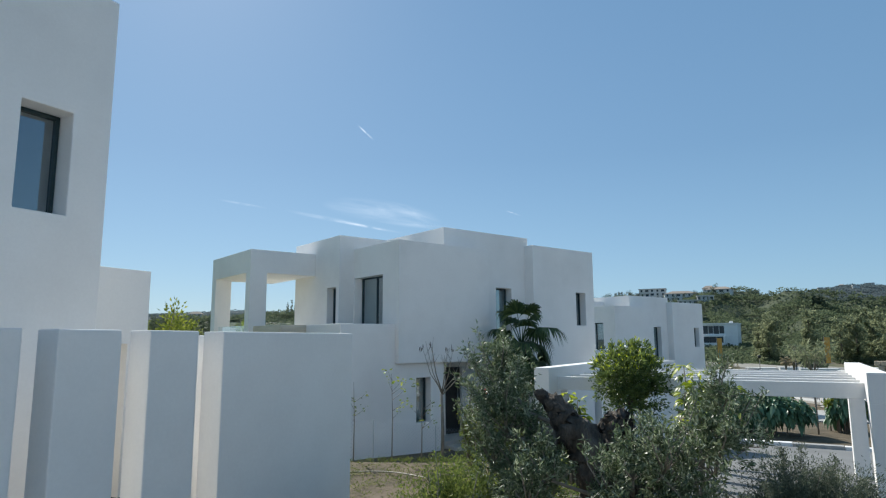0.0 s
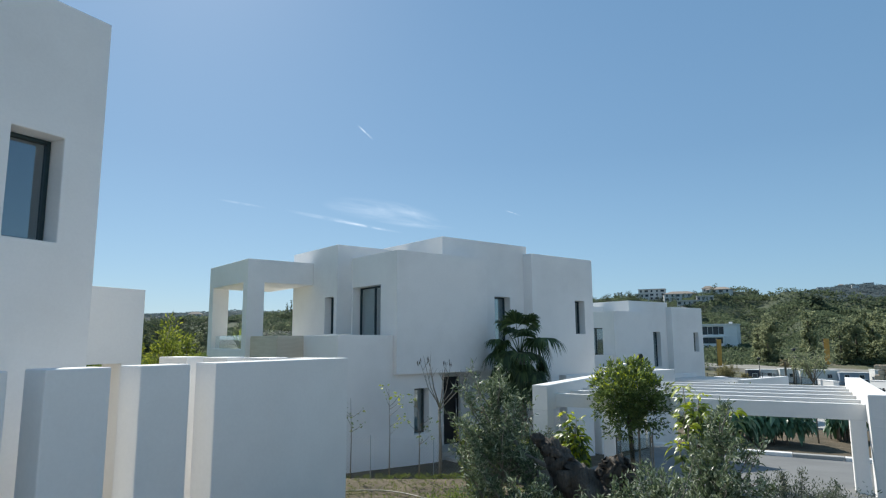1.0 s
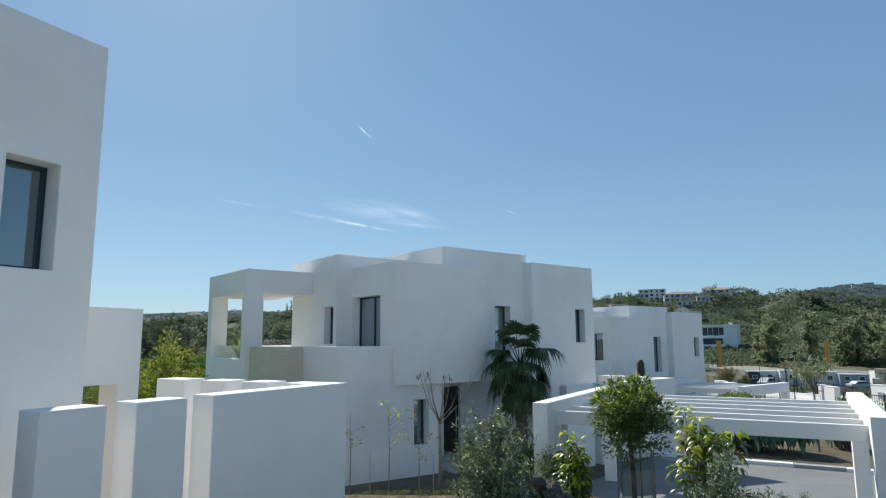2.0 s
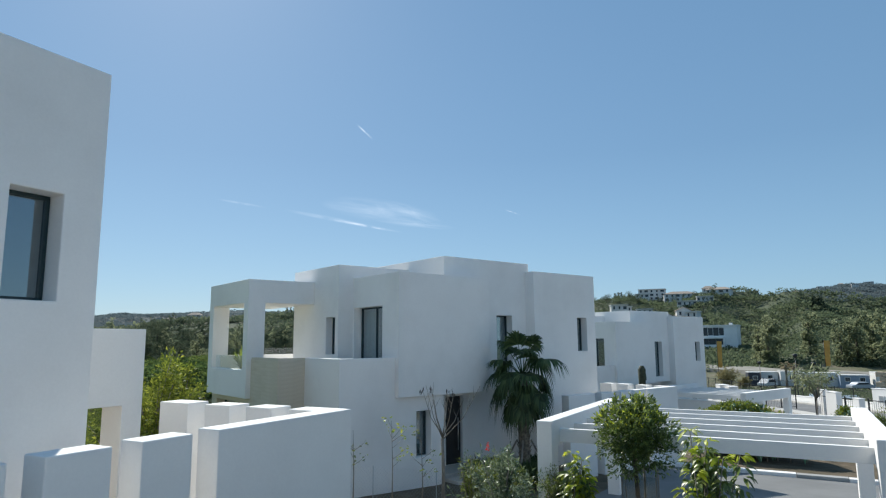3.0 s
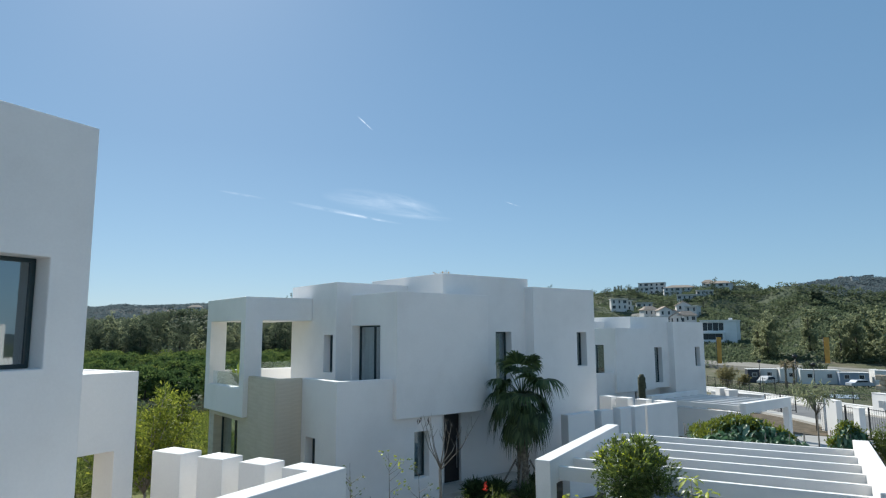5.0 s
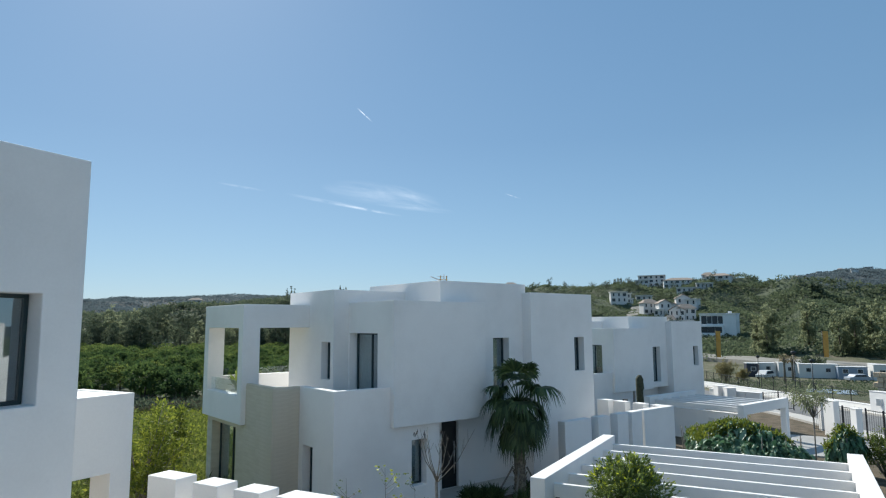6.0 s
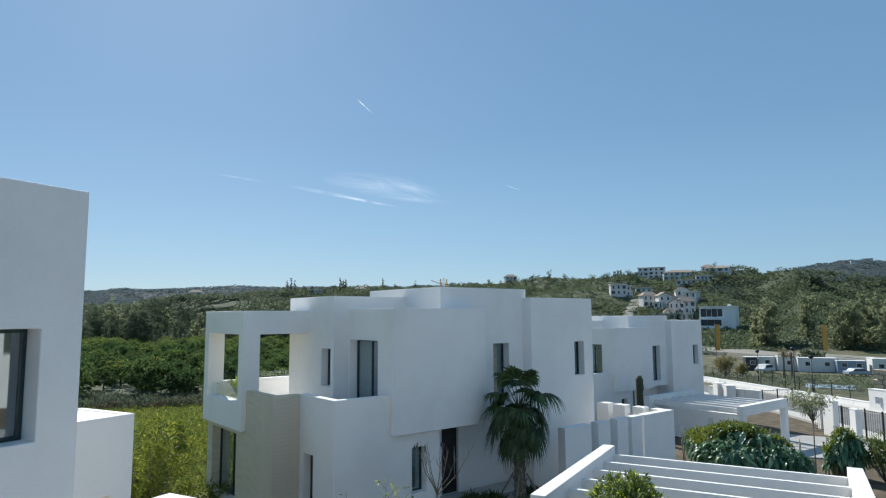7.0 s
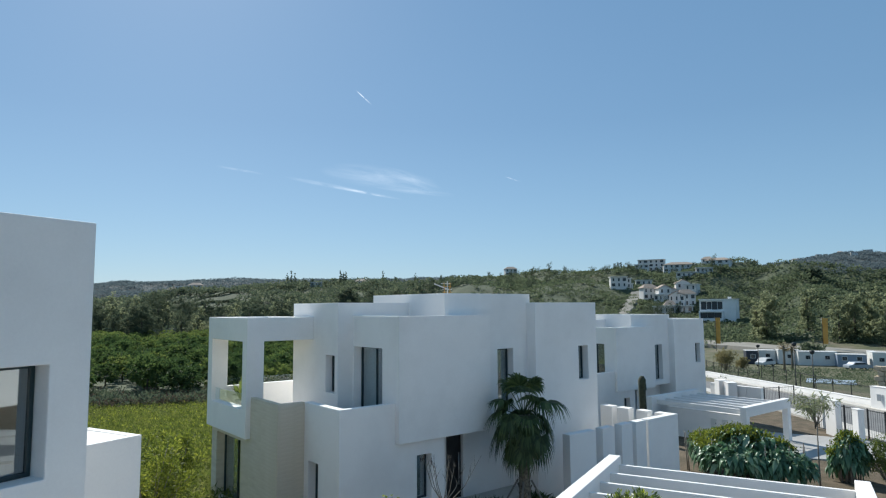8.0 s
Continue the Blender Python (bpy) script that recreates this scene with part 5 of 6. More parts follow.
for px_, d_, w_, dep, st, rf, lab, co, tw in (
        (1153, 426, 18, 9, 3, "flat", "pale flat-roofed hill villa with long window bands", 5, -6), (1136, 408, 9, 6, 2, "flat", "lower wing of a pale hill villa", 3, -6), (1204, 412, 21, 10, 2, "hip", "pale hill villa with tiled roof", 6, 5), (1270, 420, 16, 10, 2, "hip", "large pale hill villa with tiled roof", 4, -12), (1252, 424, 7, 6, 2, "hip", "side wing of a large pale hill villa", 2, -12),
        (1095, 300, 8, 6, 2, "flat", "pale terraced hill house", 3, 10), (1108, 312, 5, 5, 2, "flat", "pale terraced hill house", 2, 10), (1139, 352, 9, 6, 1, "flat", "low pale house on the hill", 3, 4), (1215, 352, 11, 5, 1, "flat", "low pale house on the hill", 4, -4), (1247, 352, 9, 5, 1, "flat", "low pale house on the hill", 4, 2),
        (1151, 276, 7, 6, 2, "hip", "cream hillside house in the village cluster", 3, 24), (1164, 268, 4, 5, 1, "flat", "small white hillside house", 2, -10), (1176, 270, 5.6, 6, 2, "gable", "cream gabled hillside house", 2, 18), (1190, 276, 5, 5, 1, "gable", "cream gabled hillside house", 2, -14), (1208, 276, 6, 6, 2, "gable", "cream gabled hillside house", 2, 8), (1221, 270, 5, 6, 2, "flat", "small white hillside house", 2, -18),
        (1196, 252, 6.5, 6, 2, "gable", "white house with terracotta roof", 3, -20), (1214, 252, 7, 5, 2, "hip", "white house with terracotta roof", 3, 14), (1184, 248, 4, 4, 1, "hip", "low white house with terracotta roof", 2, 6), (1168, 244, 6, 5, 1, "flat", "small white hillside house", 3, -12), (1203, 244, 9, 4, 1, "flat", "white retaining terrace below the houses", 4, 8),
        (1112, 330, 5, 5, 1, "flat", "small white hillside house", 2, 20), (1290, 446, 7, 5, 1, "hip", "low cream hillside house", 3, 0), (1334, 440, 6, 5, 1, "flat", "small pale ridge house", 2, 10),
        (905, 440, 9, 7, 2, "hip", "small house with tiled roof on the ridge", 3, 12), (640, 452, 12, 8, 1, "hip", "low house with tiled roof on the ridge", 4, -8), (560, 456, 9, 6, 1, "flat", "low pale house on the ridge", 3, 10),
        (322, 455, 10, 7, 2, "flat", "pale house above the terraced field", 4, 12), (345, 460, 9, 7, 2, "hip", "pale house above the terraced field", 3, -14), (306, 448, 7, 6, 1, "hip", "pale house above the terraced field", 3, 6), (452, 640, 14, 8, 2, "flat", "pale house on the far slope", 5, 8), (430, 660, 12, 8, 2, "hip", "pale house on the far slope", 4, -9),
        (440, 900, 26, 14, 3, "flat", "pale distant apartment house", 8, 9), (470, 930, 22, 14, 2, "hip", "pale distant house on the hill", 6, -7), (380, 980, 40, 14, 2, "flat", "row of pale distant houses", 9, 15), (225, 1050, 44, 14, 2, "flat", "row of pale distant houses", 9, -15), (200, 1000, 24, 12, 2, "flat", "row of pale distant houses", 6, 12), (246, 980, 20, 12, 1, "hip", "row of pale distant houses", 5, 3), (330, 1000, 30, 14, 2, "flat", "row of pale distant houses", 7, 20),
        (1490, 1430, 11, 9, 1, "hip", "pale distant hilltop house", 4, 10), (1540, 1440, 14, 9, 1, "flat", "pale distant hilltop house", 4, -10), (1452, 1400, 10, 9, 1, "flat", "pale distant hilltop house", 4, 16), (1436, 1340, 14, 9, 1, "flat", "pale distant hilltop house", 4, 2), (1410, 1360, 12, 9, 1, "hip", "pale distant hilltop house", 4, 22), (1380, 1330, 16, 9, 1, "flat", "pale distant hilltop house", 5, -6), (1515, 1300, 12, 9, 1, "flat", "pale distant hilltop house", 4, 8)):
    far_house(px_, d_, hz(px_, d_, 0.3 if d_ < 600 else 2.5), w_, dep, st, rf, lab, co, tw)


def modern_house(px, d, z):
    x, y = spot(px, d)
    t = thing("modern_house", (x, y, z), "white modern house with dark window bands below the hill", "house", turn=azimuth(px) - 90 - 8)
    part("wall", solid([(-5.6, 0, -4, 5.2, 9, 6.4), (-5.6, -1.6, -4, 1.6, 0, 2.9)], [(-5.2, -1, 3.3, 1.4, 0.5, 5.9), (-5.2, -2, 0.5, 1.2, -1.1, 2.4), (-5.4, -1.4, 2.75, 1.4, -0.2, 4)], 0.03), WHITE, t)
    for k in range(4):
        w = part("window", solid([(-5.15 + 1.64 * k, 0.34, 3.32, -3.55 + 1.64 * k, 0.44, 5.88)], [(-5.05 + 1.64 * k, 0, 3.42, -3.65 + 1.64 * k, 1, 5.78)], 0), WHITE if k % 2 else ALU, t)
        part("pane", box(-5.06 + 1.64 * k, 0.38, 3.41, -3.64 + 1.64 * k, 0.40, 5.79), FARGLASS, w)
    for k in range(3):
        w = part("window", solid([(-5.15 + 2.1 * k, -1.25, 0.52, -3.1 + 2.1 * k, -1.15, 2.38)], [(-5.05 + 2.1 * k, -2, 0.62, -3.2 + 2.1 * k, 0, 2.28)], 0), ALU, t)
        part("pane", box(-5.06 + 2.1 * k, -1.21, 0.61, -3.19 + 2.1 * k, -1.19, 2.29), FARGLASS, w)
    part("roof", box(-5.8, -0.3, 6.4, 5.4, 9.2, 6.7, 0.03), WHITE, t)
    part("chimney", box(2.6, 3, 6.7, 3.6, 4, 7.4, 0.03), WHITE, t)


modern_house(1268, 223, hz(1268, 223, 0.6))
shed_x, shed_y = spot(286, 226)
shed = thing("farm_shed", (shed_x, shed_y, float(height(shed_x, shed_y))), "long low pale farm shed behind the orchard", "shed", turn=azimuth(286) - 90)
part("wall", box(-5, 0, 0, 5, 4, 3.4, 0.03), CONCRETE, shed)
part("roof", box(-5.2, -0.2, 3.4, 5.2, 4.2, 3.55, 0.02), DRIVE, shed)

def slope_strip(name, spots, half, lift, mat, label):
    """A bare strip that follows the slope."""
    pts = [Vector((*p, 0)).lerp(Vector((*q, 0)), k / 10) for p, q in zip(spots, spots[1:]) for k in range(10)] + [Vector((*spots[-1], 0))]
    bm, rows = bmesh.new(), []
    for k, p in enumerate(pts):
        d = (pts[min(k + 1, len(pts) - 1)] - pts[max(k - 1, 0)]).normalized()
        side = Vector((-d.y, d.x, 0)) * half * (1 + 0.25 * math.sin(k * 1.7))
        row = []
        for f, e in ((-1, lift - 0.6), (-0.7, lift), (0.7, lift), (1, lift - 0.6)):
            q = p + side * f
            row.append(bm.verts.new((q.x, q.y, surface(q.x, q.y) + e)))
        rows.append(row)
    for p, q in zip(rows, rows[1:]):
        for k in range(3):
            bm.faces.new((p[k], p[k + 1], q[k + 1], q[k]))
    return tagged(part(name, bm, mat, None), label, name.replace("_", " "), kind="structure")


slope_strip("dirt_track", [spot(1086, 237), spot(1100, 255), spot(1115, 272), spot(1126, 292)], 2.6, 0.9, DIRT, "bare dirt track climbing to the hill houses")
hedge = []
for k in range(8):
    for p in np.arange(304 + 9 * (k % 3), 416 + 7 * (k % 2), 0.5):
        x, y = spot(float(p), 318 + 12 * k + 4 * math.sin(p / 31 + k))
        hedge.append((x, y, surface(x, y)))
clump_field("terrace_hedges", hedge, 0.75, 9, (0.7, 0.5), WOODS, "dark hedge lines along the steps of a terraced field", 21, 0.7, 0.6)

# ---- street, walls and fences ----
STREET = 48.5


def along(x0, y0, s, off=0.0):
    c, n = math.cos(radians(STREET)), math.sin(radians(STREET))
    return x0 + c * s - n * off, y0 + n * s + c * off


def strip(name, x0, y0, s0, s1, o0, o1, dz, mat, label, thick=0.06, step=2.0):
    """A paved strip along the street that follows the ground."""
    bm, rows = bmesh.new(), []
    n = int((s1 - s0) / step)
    for k in range(n + 1):
        row = []
        for o in np.linspace(o0, o1, 4):
            x, y = along(x0, y0, s0 + (s1 - s0) * k / n, o)
            row.append(bm.verts.new((x, y, float(height(x, y)) + dz)))
        rows.append(row)
    for p, q in zip(rows, rows[1:]):
        for k in range(3):
            bm.faces.new((p[k], p[k + 1], q[k + 1], q[k]))
    geom = bmesh.ops.extrude_face_region(bm, geom=bm.faces[:])
    bmesh.ops.translate(bm, verts=[v for v in geom["geom"] if isinstance(v, bmesh.types.BMVert)], vec=(0, 0, -thick - 0.1))
    bmesh.ops.recalc_face_normals(bm, faces=bm.faces)
    return tagged(part(name, bm, mat, None), label, name, kind="structure")


strip("road", 57.0, 18.1, -60, 60, 1.2, 7.8, 0.03, ASPHALT, "grey asphalt street")
strip("pavement", 57.0, 18.1, -60, 60, 0.25, 1.2, 0.15, TILE, "pale paved footway beside the street")
strip("pavement_2", 57.0, 18.1, -60, 60, 7.8, 9.2, 0.15, TILE, "pale paved footway beside the villas")


def wall_run(name, pts, height_m, thick, mat, label, group):
    """A low wall in level lengths, stepping with the ground."""
    for (x0, y0), (x1, y1) in zip(pts, pts[1:]):
        L = math.hypot(x1 - x0, y1 - y0)
        z, rise = float(height(x0, y0)), (float(height(x1, y1)) - float(height(x0, y0))) / L
        t = thing(name, (x0, y0, z), label, "wall", group, turn=math.degrees(math.atan2(y1 - y0, x1 - x0)))
        body = box(0, -thick / 2, -0.5, L - 0.02, thick / 2, height_m, 0.012)
        cope = box(-0.01, -thick / 2 - 0.03, height_m, L - 0.01, thick / 2 + 0.03, height_m + 0.05, 0.008)
        for bm in (body, cope):
            for v in bm.verts:
                v.co.z += rise * v.co.x
        part("body", body, mat, t)
        part("coping", cope, WHITE, t)


wall_run("street_wall", [along(57.0, 18.1, s) for s in (-3.0, 3.2, 9.5, 16, 22.5, 29, 36, 43)], 0.62, 0.3, WHITE, "long low white street wall", "street walls")
wall_run("wall_pier", [spot(1530, 59), spot(1562, 57.5)], 1.75, 0.5, WHITE, "taller white wall end pier", "wall piers")


def iron_fence(x0, y0, x1, y1, h, gap, label):
    L = math.hypot(x1 - x0, y1 - y0)
    z = float(height((x0 + x1) / 2, (y0 + y1) / 2))
    t = thing("iron_fence", (x0, y0, z), label, "fence", "iron fences", turn=math.degrees(math.atan2(y1 - y0, x1 - x0)))
    n = int(L / gap)
    for k in range(n + 1):
        x = L * k / n
        part("post", box(x - 0.03, -0.03, -0.4, x + 0.03, 0.03, h, 0.008), FENCE, t)
    for zz in (0.12, h - 0.12):
        part("rail", box(0, -0.015, zz, L, 0.015, zz + 0.035, 0.005), FENCE, t)
    bars = bmesh.new()
    m = int(L / 0.14)
    for k in range(m):
        x = L * (k + 0.5) / m
        box(x - 0.005, -0.005, 0.1, x + 0.005, 0.005, h - 0.05, 0, bars)
    tagged(part("infill", bars, FENCE, t, "thin upright bars"), kind="stuff")


a0, a1 = along(57.0, 18.1, -2, -1.6), along(57.0, 18.1, 24, -1.6)
iron_fence(*a0, *a1, 1.75, 2.6, "dark iron fence round the vacant plot")
iron_fence(*along(57.0, 18.1, 25, -1.6), *along(57.0, 18.1, 44, -1.6), 1.75, 2.6, "dark iron fence round the vacant plot")
iron_fence(42.0, 17.0, 40.4, 14.0, 1.75, 0.9, "dark iron fence panel at the villa gate")
iron_fence(40.2, 13.6, 38.6, 10.6, 1.75, 0.9, "dark iron fence panel at the villa gate")
iron_fence(*spot(1392, 58.0), *spot(1340, 56.0), 1.5, 1.0, "dark iron gate panel beside the far villa")


def pier(x, y, w, d, h, label):
    t = thing("gate_pier", (x, y, float(height(x, y))), label, "gate pier", "gate piers", turn=STREET)
    part("body", box(-w / 2, -d / 2, -0.4, w / 2, d / 2, h, 0.012), WHITE, t)
    part("cap", box(-w / 2 - 0.02, -d / 2 - 0.02, h, w / 2 + 0.02, d / 2 + 0.02, h + 0.05, 0.008), WHITE, t)


pier(*spot(1457, 43.5), 1.1, 0.32, 1.95, "white gate pier with meter flaps")
pier(*spot(1441, 45.5), 0.35, 0.32, 1.95, "narrow white rendered gate pier")
pier(*spot(1500, 41.5), 0.55, 0.32, 1.75, "plain white rendered gate pier")
pier(*spot(1266, 57.5), 1.0, 0.7, 1.7, "white upright wall slab beside the street")
pier(*spot(1282, 56.5), 0.9, 0.7, 1.6, "white upright wall slab beside the street")
wall_run("villa_wall", [spot(1250, 59.0), spot(1288, 57.0), spot(1312, 56.0), spot(1337, 55.2)], 1.35, 0.3, WHITE, "low white villa boundary wall", "villa boundary walls")


def meter_flap(x, y, z, turn):
    t = thing("meter_flap", (x, y, z), "small grey meter flap on a white wall", "meter box", "meter flaps", turn=turn)
    part("plate", box(-0.17, -0.02, 0, 0.17, 0.02, 0.5, 0.006), CABIN, t)
    part("catch", box(0.10, -0.035, 0.22, 0.13, -0.018, 0.28, 0.003), FENCE, t)


# wall under the far car port, with its meter flaps
back = thing("carport_wall", (33.2, 21.4, -0.35), "low white wall under the far car port", "wall", turn=-90)
part("body", box(0, 0, -0.3, 4.6, 0.2, 2.0, 0.012), WHITE, back)
part("coping", box(-0.01, -0.02, 2.0, 4.61, 0.22, 2.04, 0.006), WHITE, back)
for k in range(3):
    meter_flap(33.18, 18.6 - 0.62 * k, 0.85, -90)
for k in range(2):
    x_, y_ = spot(1540 + 9 * k, 58.0 - 0.2 * k)
    meter_flap(x_, y_, float(height(x_, y_)) + 0.75, azimuth(1545) - 90)

# driveway with its kerb and the garden bed edging
def slab(name, pts, dz, thick, mat, label):
    bm = bmesh.new()
    vs = [bm.verts.new((x, y, float(height(x, y)) + dz)) for x, y in pts]
    bm.faces.new(vs)
    g = bmesh.ops.extrude_face_region(bm, geom=bm.faces[:])
    bmesh.ops.translate(bm, verts=[v for v in g["geom"] if isinstance(v, bmesh.types.BMVert)], vec=(0, 0, -thick))
    bmesh.ops.recalc_face_normals(bm, faces=bm.faces)
    return tagged(part(name, bm, mat, None), label, name, kind="structure")


slab("driveway", [turned(11.4, 5.2), turned(11.4, -7), turned(25.2, -7), turned(25.2, 5.2)], 0.05, 0.3, DRIVE, "grey concrete driveway under the pergola")
for k in range(8):
    x0, y0 = turned(25.2, 5.2 - 1.5 * k)
    t = thing("kerb_stone", (x0, y0, float(height(x0, y0))), "white kerb stone along the driveway", "kerb", "kerb stones", turn=22.5 - 90)
    part("stone", box(0, 0, -0.2, 1.485, 0.32, 0.16, 0.012), CONCRETE if k % 4 == 3 else WHITE, t)
slab("garden_path", [(30.5, 16.2), (36.5, 9.5), (40.4, 13.8), (37.5, 20.0)], 0.05, 0.3, CONCRETE, "pale concrete drive beside the far pergola")
# Unseen paving, added so that sunlight bounces onto the wall slabs.
slab("entrance_path", [(-10, 1.2), (-10, -4), (-3, -5.6), (0, -3.4), (2.6, -0.1), (2.6, 2.4), (0.5, 3.2)], 0.07, 0.3, TILE, "unseen pale paving added to bounce light onto the wall slabs")
# Unseen pale ground behind the camera, added to bounce light onto shaded walls.
slab("forecourt", [(-30, -5), (30, -5), (30, -28), (-30, -28)], 0.04, 0.3, TILE, "unseen pale paving behind the camera, added for bounced light")

# chain-link fence in front of the villa
def chain_link(x0, y0, x1, y1, h):
    L = math.hypot(x1 - x0, y1 - y0)
    za, zb = float(height(x0, y0)), float(height(x1, y1))
    t = thing("chain_link_fence", (x0, y0, za), "low green wire-mesh garden fence", "fence", turn=math.degrees(math.atan2(y1 - y0, x1 - x0)))
    drop = (zb - za) / L
    for k in range(4):
        x = L * k / 3
        part("post", tube([(x, 0, drop * x - 0.2), (x, 0, drop * x + h + 0.03)], [0.012, 0.012], 6), WIRE, t)
    bm = bmesh.new()
    n = int((L + h) / 0.09)
    for sgn in (1, -1):
        for k in range(n):
            s = k * 0.09 - (h if sgn > 0 else 0)
            a, b = (s, s + h) if sgn > 0 else (s + h, s)
            p, q = Vector((a, 0, 0)), Vector((b, 0, h))
            for end, other in ((p, q), (q, p)):
                for lim in (0.0, L):
                    if (end.x - lim) * (1 if lim else -1) > 0 and abs(other.x - end.x) > 1e-6:
                        f = (lim - end.x) / (other.x - end.x)
                        end.z += (other.z - end.z) * f
                        end.x = lim
            if 0 <= p.x <= L and 0 <= q.x <= L and (p - q).length > 0.05:
                p.z += drop * p.x
                q.z += drop * q.x
                tube([p, q], [0.0015, 0.0015], 3, bm)
    tagged(part("mesh", bm, WIRE, t, "thin wire mesh"), kind="stuff")


chain_link(6.6, 13.6, 11.8, 13.1, 1.0)

# irrigation hose on the soil
hp = []
for k in range(26):
    a = k / 25
    x, y = 6.4 + 2.2 * a + 0.25 * math.sin(7 * a), 11.6 - 4.2 * a + 0.45 * math.sin(5 * a)
    hp.append((x, y, float(height(x, y)) + 0.03))
tagged(part("garden_hose", tube(hp, [0.016] * 26, 6), HOSE, None), "thin pale irrigation hose lying on the soil", "hose")


# ---- vacant plot: cabins, vehicles, lamps, banners ----
def cabin(px, d, w, h, mat, label):
    x, y = spot(px, d)
    t = thing("site_cabin", (x, y, float(height(x, y))), label, "cabin", "site cabins", turn=azimuth(px) - 90 + 12)
    part("body", box(-w / 2, 0, 0, w / 2, 2.4, h, 0.04), mat, t)
    part("roof", box(-w / 2 - 0.05, -0.05, h, w / 2 + 0.05, 2.45, h + 0.1, 0.02), CABIN, t)
    for k in range(1 if w < 4 else 2):
        cx = (0.1 if w < 4 else -w / 4 + k * w / 2)
        f = part("window", solid([(cx - 0.45, -0.04, 1.1, cx + 0.45, 0.02, 1.9)], [(cx - 0.38, -1, 1.17, cx + 0.38, 1, 1.83)], 0), CABIN, t)
        part("pane", box(cx - 0.39, -0.02, 1.16, cx + 0.39, -0.008, 1.84), FARGLASS, f)
    for k in range(1, int(w / 0.6)):
        part("seam", box(-w / 2 + k * 0.6 - 0.015, -0.02, 0.05, -w / 2 + k * 0.6 + 0.015, 0.01, h - 0.05), mat, t)


for px_, d_, w_, h_, m_, lab in ((1324, 138, 2.2, 2.5, CABIND, "dark blue site container on the vacant plot"), (1350, 140, 3.0, 2.4, CABIN, "white site cabin on the vacant plot"), (1388, 139, 3.7, 2.6, CABIN, "white site cabin on the vacant plot"), (1438, 138, 6.4, 2.5, CABIN, "long white site cabin on the vacant plot"), (1498, 137, 4.6, 2.2, CABINB, "blue site container on the vacant plot"), (1535, 139, 1.0, 2.7, CABIN, "small white site box on the vacant plot"), (1566, 137, 5.4, 2.7, CABIN, "long white site cabin on the vacant plot")):
    cabin(px_, d_, w_, h_, m_, lab)


def car(px, d, label, L=4.2, H=1.5, turn=0.0, paint=None):
    x, y = spot(px, d)
    t = thing("car", (x, y, float(height(x, y))), label, "car", "parked cars", turn=azimuth(px) - 90 + turn)
    prof = [(-L / 2, 0.35), (-L / 2, 0.8), (-L * 0.34, 0.9), (-L * 0.22, H), (L * 0.22, H), (L * 0.36, 0.92), (L / 2, 0.8), (L / 2, 0.35)]

    def prism(p, y0, y1, bev):
        bm = bmesh.new()
        a, b = [bm.verts.new((u, y0, v)) for u, v in p], [bm.verts.new((u, y1, v)) for u, v in p]
        bm.faces.new(a)
        bm.faces.new(b[::-1])
        for k in range(len(p)):
            bm.faces.new((a[k], b[k], b[(k + 1) % len(p)], a[(k + 1) % len(p)]))
        bmesh.ops.recalc_face_normals(bm, faces=bm.faces)
        return soften(bm, bev)
    part("body", prism(prof, -0.85, 0.85, 0.06), paint or CARWHITE, t)
    part("side_window", prism([(-L * 0.30, 0.93), (-L * 0.20, H - 0.1), (L * 0.20, H - 0.1), (L * 0.32, 0.95)], -0.87, 0.87, 0.01), FARGLASS, t)
    for u in (-L * 0.31, L * 0.31):
        for v in (-0.8, 0.62):
            w = part("wheel", tube([(u, v, 0.32), (u, v + 0.2, 0.32)], [0.32, 0.32], 18), RUBBER, t)
            part("rim", tube([(u, v - 0.012, 0.32), (u, v + 0.21, 0.32)], [0.18, 0.18], 12), STEEL, w)


car(1346, 131, "white van parked on the vacant plot", 3.8, 1.5, 58)
car(1506, 130, "pale blue car parked on the vacant plot", 3.9, 1.3, 35, CARBLUE)


def lamp(px, d, top, label):
    x, y = spot(px, d)
    z = float(height(x, y))
    t = thing("street_lamp", (x, y, z), label, "street lamp", "street lamps")
    part("pole", tube([(0, 0, -0.3), (0, 0, 0.5), (0, 0, 0.6), (0, 0, top)], [0.10, 0.09, 0.055, 0.045], 10), FENCE, t)
    part("head", tube([(0, 0, top), (0, 0, top + 0.1), (0, 0, top + 0.35), (0, 0, top + 0.42)], [0.08, 0.22, 0.26, 0.06], 12), FENCE, t, "dark lantern head")


for px_, d_, top in ((1334, 100, 3.9), (1397, 78, 4.4), (1428, 80, 3.6)):
    lamp(px_, d_, top, "dark street lamp with lantern head")


def banner(px, d, h):
    x, y = spot(px, d)
    t = thing("banner", (x, y, float(height(x, y))), "tall ochre sail banner on a pole", "banner", "sail banners", turn=azimuth(px) - 90)
    part("pole", tube([(-0.5, 0, 0), (-0.5, 0, h + 0.2)], [0.05, 0.04], 8), FENCE, t)
    bm = bmesh.new()
    rows = []
    for k in range(13):
        z = 1.8 + (h - 1.8) * k / 12
        w = 0.9 + 0.15 * k / 12
        rows.append([bm.verts.new((-0.46 + w * j / 4, 0.10 * math.sin(k * 0.9 + j * 0.8), z)) for j in range(5)])
    for p, q in zip(rows, rows[1:]):
        for j in range(4):
            bm.faces.new((p[j], p[j + 1], q[j + 1], q[j]))
    g = bmesh.ops.extrude_face_region(bm, geom=bm.faces[:])
    bmesh.ops.translate(bm, verts=[v for v in g["geom"] if isinstance(v, bmesh.types.BMVert)], vec=(0, 0.02, 0))
    part("cloth", bm, BANNER, t)


banner(1266, 165, 7.9)
banner(1454, 158, 7.2)


